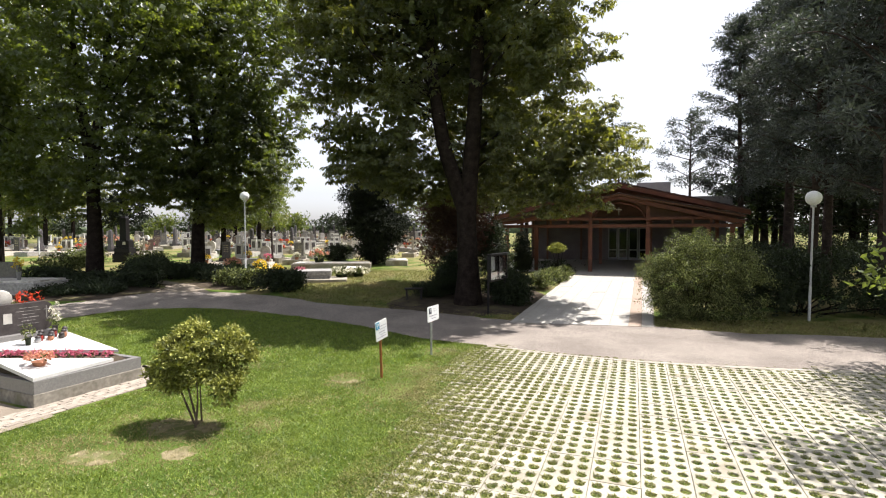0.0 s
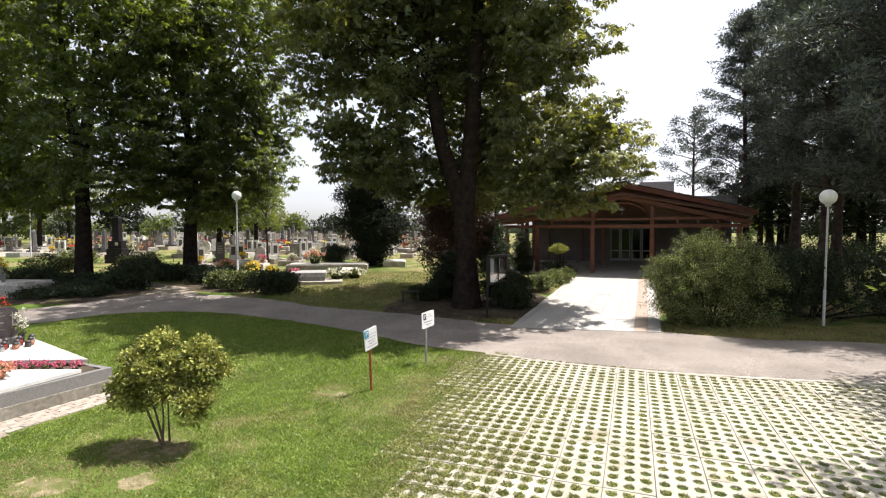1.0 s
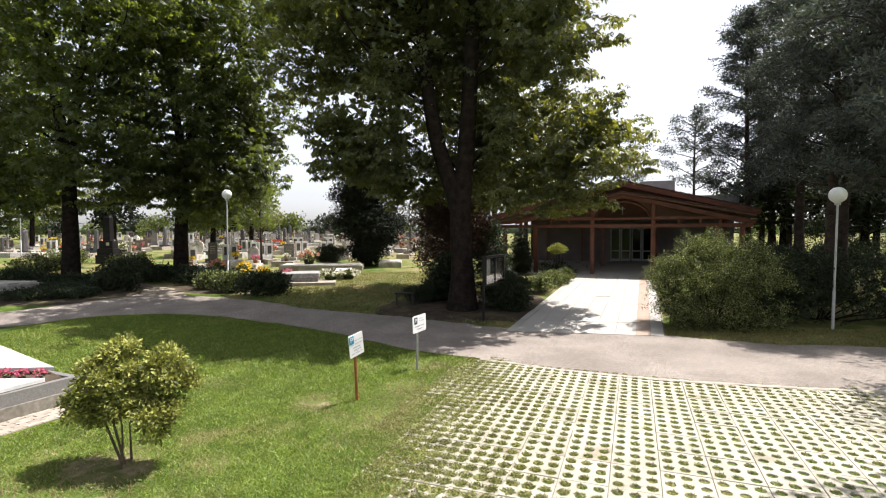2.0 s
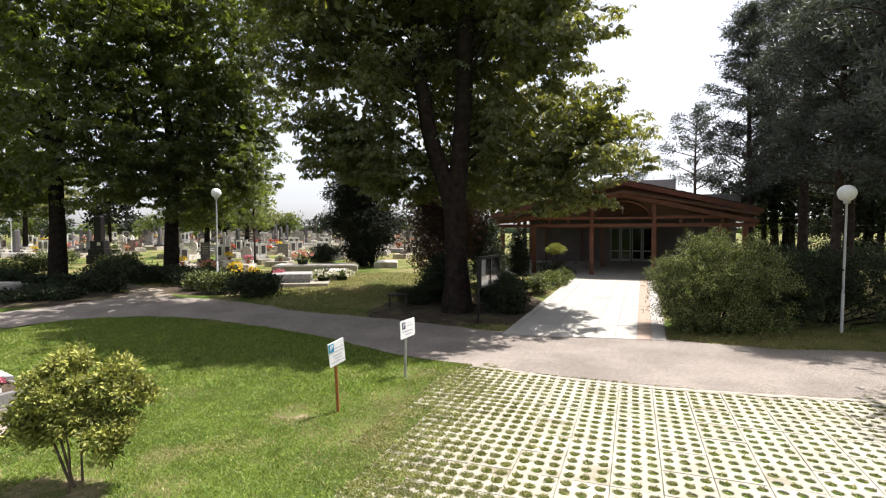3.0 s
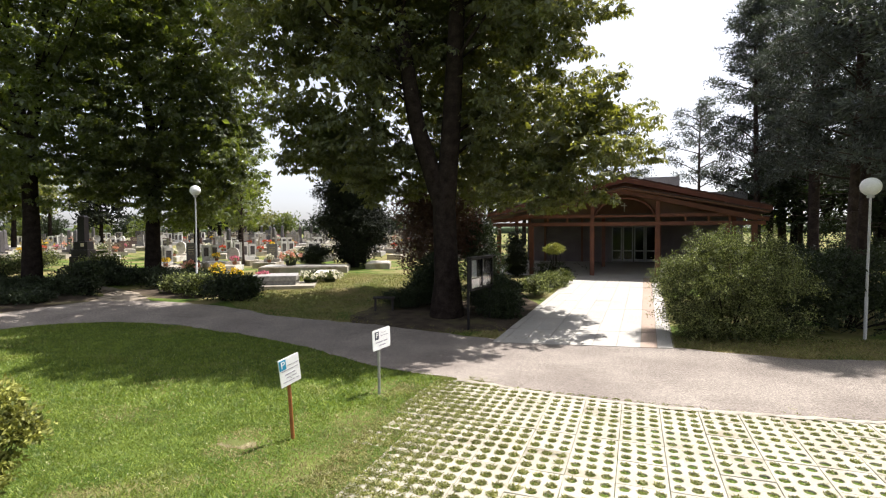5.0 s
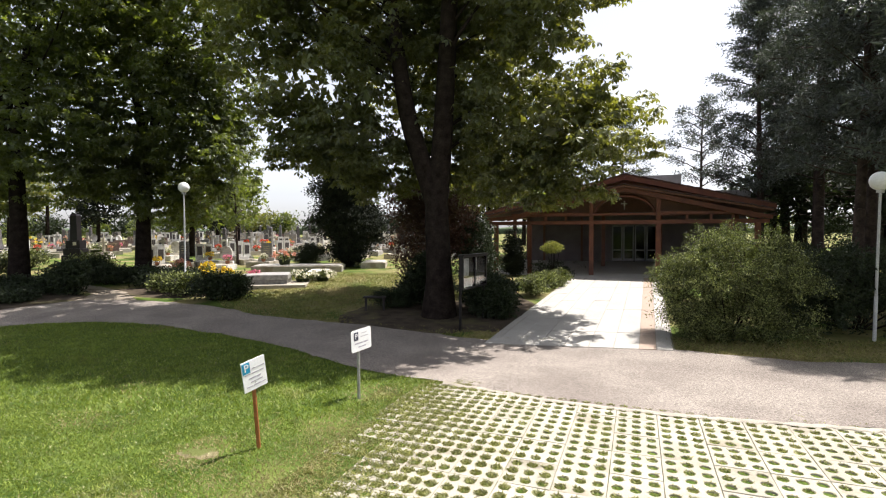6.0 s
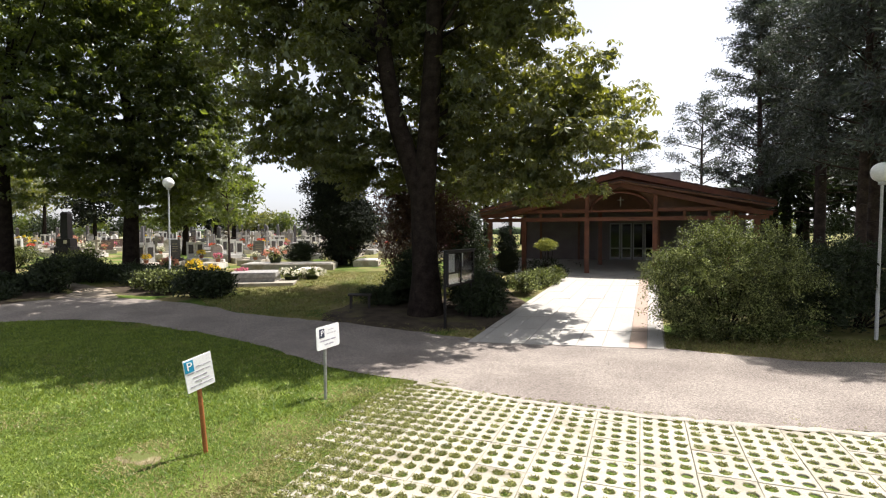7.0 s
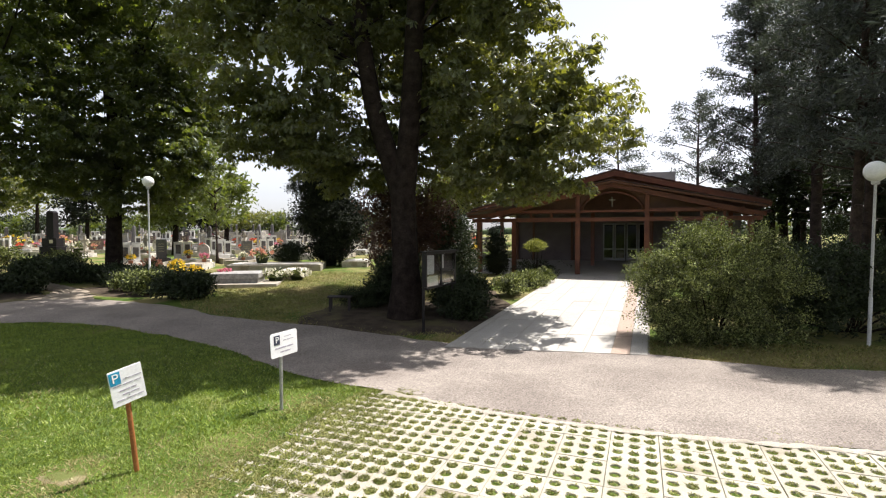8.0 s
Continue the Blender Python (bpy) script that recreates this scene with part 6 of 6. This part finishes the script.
def lawn_edge(y):
    """Where the lawn has crept over the pavers."""
    return float(np.interp(y, [-6, 3.8, 5, 7.5, 9.6, 11.2], [-1.2, -1.1, -0.95, -0.85, -0.72, -0.25]))


root = thing("grass_pavers", "pale concrete grass pavers with round grass-filled holes", "paving", (0, 0, 0), kind="structure")
me_p = paver_mesh()
me_q = paver_mesh(4)          # plainer slabs on the outer part
rngp = np.random.default_rng(9)
holes, rest_v, rest_f = [], [], []
rest_n = 0
cand = []
for i in range(-10, 24):
    for j in range(-26, 6):
        p = PAVE @ Vector(((i + 0.5) * SW, (j + 0.5) * SL, 0))
        if p.x < lawn_edge(p.y) - 0.75 or inside(p.x, p.y, road_edge) < -0.35 or p.x > 11 or p.y < -4:
            continue
        cand.append((abs(p.y - 6.5) + max(0, p.x - 5), i, j, p))
cand.sort(key=lambda c: c[0])
base = np.array([v.co[:] for v in me_p.vertices])
polys = [tuple(p.vertices) for p in me_p.polygons]
base_q = np.array([v.co[:] for v in me_q.vertices])
polys_q = [tuple(p.vertices) for p in me_q.polygons]
for n, (_, i, j, p) in enumerate(cand):
    sink = float(np.interp(p.x - lawn_edge(p.y), [-0.7, -0.2, 0.5, 1.2], [0.05, 0.03, 0.012, 0.0]))
    m = Matrix.Translation((0, 0, 0.02 - sink + rngp.uniform(-0.004, 0.004))) @ PAVE @ Matrix.Translation(((i + 0.5) * SW, (j + 0.5) * SL, 0)) @ Euler((rngp.normal() * 0.006, rngp.normal() * 0.006, rngp.normal() * 0.006)).to_matrix().to_4x4()
    if n < 300:
        ob = new("paver", me_p)
        ob.parent = root
        ob.matrix_basis = m
    else:
        mm = np.array(m)
        shape, sides_of = (base, polys) if p.y > 2.0 and p.x < 9.5 else (base_q, polys_q)
        rest_f += [tuple(q + rest_n for q in poly) for poly in sides_of]
        rest_v.append(shape @ mm[:3, :3].T + mm[:3, 3])
        rest_n += len(shape)
    if p.y > 2.5 and p.x < 10:
        for a in range(-1, 2):
            for b in range(-1, 2):
                h = m @ Vector((a * (SW - 0.012) / 3, b * (SL - 0.012) / 3, 0))
                holes.append((h.x, h.y, h.z))
if rest_v:
    ob = from_arrays("paver_rest", np.concatenate(rest_v), np.array(rest_f), M_SLAB, root)
    ob["kind"] = "stuff"

# tufts in the holes
holes = np.array(holes)
over = np.array([np.clip(1.0 - (x - lawn_edge(y) + 0.7 * noise.noise(Vector((x, y, 3)))) / 2.2, 0, 1) for x, y, _ in holes])
amount = np.array([max(0, 0.8 + 0.8 * noise.noise(Vector((x * 0.6, y * 0.6, 4))) + 0.25 * rngp.normal() + 0.45 * max(0.0, 1 - abs(x - 1.2) / 2.0) - 0.06 * (x - 2)) for x, y, _ in holes]) + 0.9 * over
n_each = (np.clip(amount, 0.15, 2.0) * 46 * (1 + 1.6 * over)).astype(int)
tb = np.repeat(holes, n_each, axis=0)
r = np.sqrt(rngp.uniform(0, 1, len(tb))) * (HOLE + 0.001) * (1 + np.repeat(over, n_each) * 0.9)
a = rngp.uniform(0, 2 * np.pi, len(tb))
tb = tb + np.c_[r * np.cos(a), r * np.sin(a), np.full(len(tb), 0.002)]
hgt = np.repeat(0.008 + 0.007 * np.clip(amount, 0, 1.5), n_each)
v, f = blades(rngp, tb, hgt, 0.0095, 1.1)
tagged(from_arrays("hole_grass", v, f, M_TUFT), "short grass tufts growing in the paver holes", "grass", kind="stuff")

# ---- lawn blades ----
def lawn_points(rng, count, x0, x1, y0, y1):
    p = np.c_[rng.uniform(x0, x1, count), rng.uniform(y0, y1, count)]
    keep = np.ones(count, bool)
    edge_x = np.interp(p[:, 1], [-6, 3.8, 5, 7.5, 9.6, 11.2], [-1.2, -1.1, -0.95, -0.85, -0.72, -0.25])
    soft = rng.exponential(0.3, count) * np.clip(0.9 + 1.6 * np.array([noise.noise(Vector((x * 1.7, y * 1.7, 9))) for x, y in p]), 0.1, 2.2)
    keep &= p[:, 0] < edge_x + soft - 0.05
    road_y = np.interp(p[:, 0], road_edge[:, 0], road_edge[:, 1])
    keep &= p[:, 1] < road_y + rng.normal(0, 0.03, count)
    d = p - np.array([-6.78, 5.88])
    c, s = math.cos(radians(73)), math.sin(radians(73))
    lx, ly = d[:, 0] * c + d[:, 1] * s, -d[:, 0] * s + d[:, 1] * c
    keep &= ~((lx > -0.7) & (lx < np.where(ly > 0.75, 1.82, 2.45)) & (ly > -0.68) & (ly < 3))
    z = np.array([0.012 * noise.noise(Vector((x * 0.7, y * 0.7, 0))) for x, y in p[keep]])
    return np.c_[p[keep], z + np.interp(p[keep][:, 1], [13.8, 25.5], [0, 0.65])]


def dry_at(p):
    spots = ((-4.46, 4.38, 0.4), (-3.52, 4.61, 0.35), (-5.1, 4.5, 0.4), (-2.83, 5.51, 0.3), (-3.9, 5.45, 0.5), (-3.41, 6.4, 0.35), (-2.4, 7.75, 0.35), (-2.45, 8.12, 0.3), (-0.85, 10.4, 0.5), (-0.9, 8.8, 0.5), (-1.0, 7.4, 0.4))
    out = np.array([0.55 * noise.noise(Vector((x * 0.5, y * 0.5, 2))) + 0.3 * noise.noise(Vector((x * 2.3, y * 2.3, 5))) for x, y, _ in p])
    for x, y, r in spots:
        out += 0.75 * np.exp(-((p[:, 0] - x) ** 2 + (p[:, 1] - y) ** 2) / r ** 2)
    return out


rl = np.random.default_rng(15)
near = lawn_points(rl, 230000, -7.5, 1.6, 3.0, 9.0)
for cx, cy, rx, ry in ((-4.46, 4.38, 0.38, 0.26), (-3.5, 4.6, 0.26, 0.22), (-2.36, 7.86, 0.26, 0.16), (-3.9, 5.38, 0.62, 0.42)):
    near = near[np.hypot((near[:, 0] - cx) / rx, (near[:, 1] - cy) / ry) > rl.uniform(-0.25, 1.2, len(near))]
far = np.concatenate([lawn_points(rl, 130000, -13.0, 1.0, 9.0, 15.5), lawn_points(rl, 26000, -12.0, 1.0, -5.0, 3.0), lawn_points(rl, 16000, -13.0, -7.5, 3.0, 9.0)])
dry_n, dry_f = dry_at(near) + rl.normal(0, 0.12, len(near)) > 0.25, dry_at(far) + rl.normal(0, 0.12, len(far)) > 0.4
v, f = joined([blades(rl, near[dry_n][::2], 0.03, 0.005, 1.0), blades(rl, far[dry_f][::2], 0.035, 0.008, 1.0)])
tagged(from_arrays("dry_grass", v, f, M_STRAW), "sun-dried straw-coloured lawn grass", "grass", kind="stuff")
v, f = joined([blades(rl, near[~dry_n], 0.028, 0.0062, 0.8), blades(rl, far[~dry_f], 0.045, 0.009, 0.7)])
tagged(from_arrays("lawn_grass", v, f, M_BLADE), "dense short mown lawn grass", "grass", kind="stuff")
far_edge = smooth_line(ROAD_FAR)[::-1]
p = np.c_[rl.uniform(-13.0, 2.5, 120000), rl.uniform(14.2, 27.0, 120000)]
p = p[(p[:, 1] > np.interp(p[:, 0], far_edge[:, 0], far_edge[:, 1]) + 0.05) & (p[:, 0] > -2.3 - 0.82 * (p[:, 1] - 12.5) - 1.2)]
p = p[np.hypot((p[:, 0] + 0.6) / 3.2, (p[:, 1] - 17.2) / 2.2) > 1 + rl.normal(0, 0.12, len(p))]
p = p[(p[:, 0] < 1.2) | (p[:, 1] < 14.6)]
p = np.c_[p, np.interp(p[:, 1], [13.8, 25.5], [0, 0.65])]
dry_p = dry_at(p) + rl.normal(0, 0.15, len(p)) > 0.1
q = np.c_[rl.uniform(4.9, 11.5, 14000), rl.uniform(13.0, 15.0, 14000)]
q = q[q[:, 1] > np.interp(q[:, 0], far_edge[:, 0], far_edge[:, 1]) + 0.04]
q = np.c_[q, np.interp(q[:, 1], [13.8, 25.5], [0, 0.65])]
v, f = joined([blades(rl, p[dry_p], 0.045, 0.012, 1.0), blades(rl, q[len(q) // 2:], 0.045, 0.011, 1.0)])
tagged(from_arrays("parched_grass", v, f, M_STRAW), "yellowed unwatered grass beyond the lane", "grass", kind="stuff")
v, f = joined([blades(rl, p[~dry_p], 0.055, 0.012, 0.8), blades(rl, q[:len(q) // 2], 0.05, 0.011, 0.9)])
tagged(from_arrays("verge_grass", v, f, M_TUFT), "short dull green grass beyond the lane", "grass", kind="stuff")
cl = lawn_points(rl, 1500, -7.0, 0.0, 3.5, 13.0)
cl[:, 2] += 0.04
tagged(from_arrays("clover", *leaf_quads(rl, np.repeat(cl, 3, axis=0), 0.018, 0.013, -0.3), M_CLOVER), "white clover heads dotted in the lawn", "clover", kind="stuff")
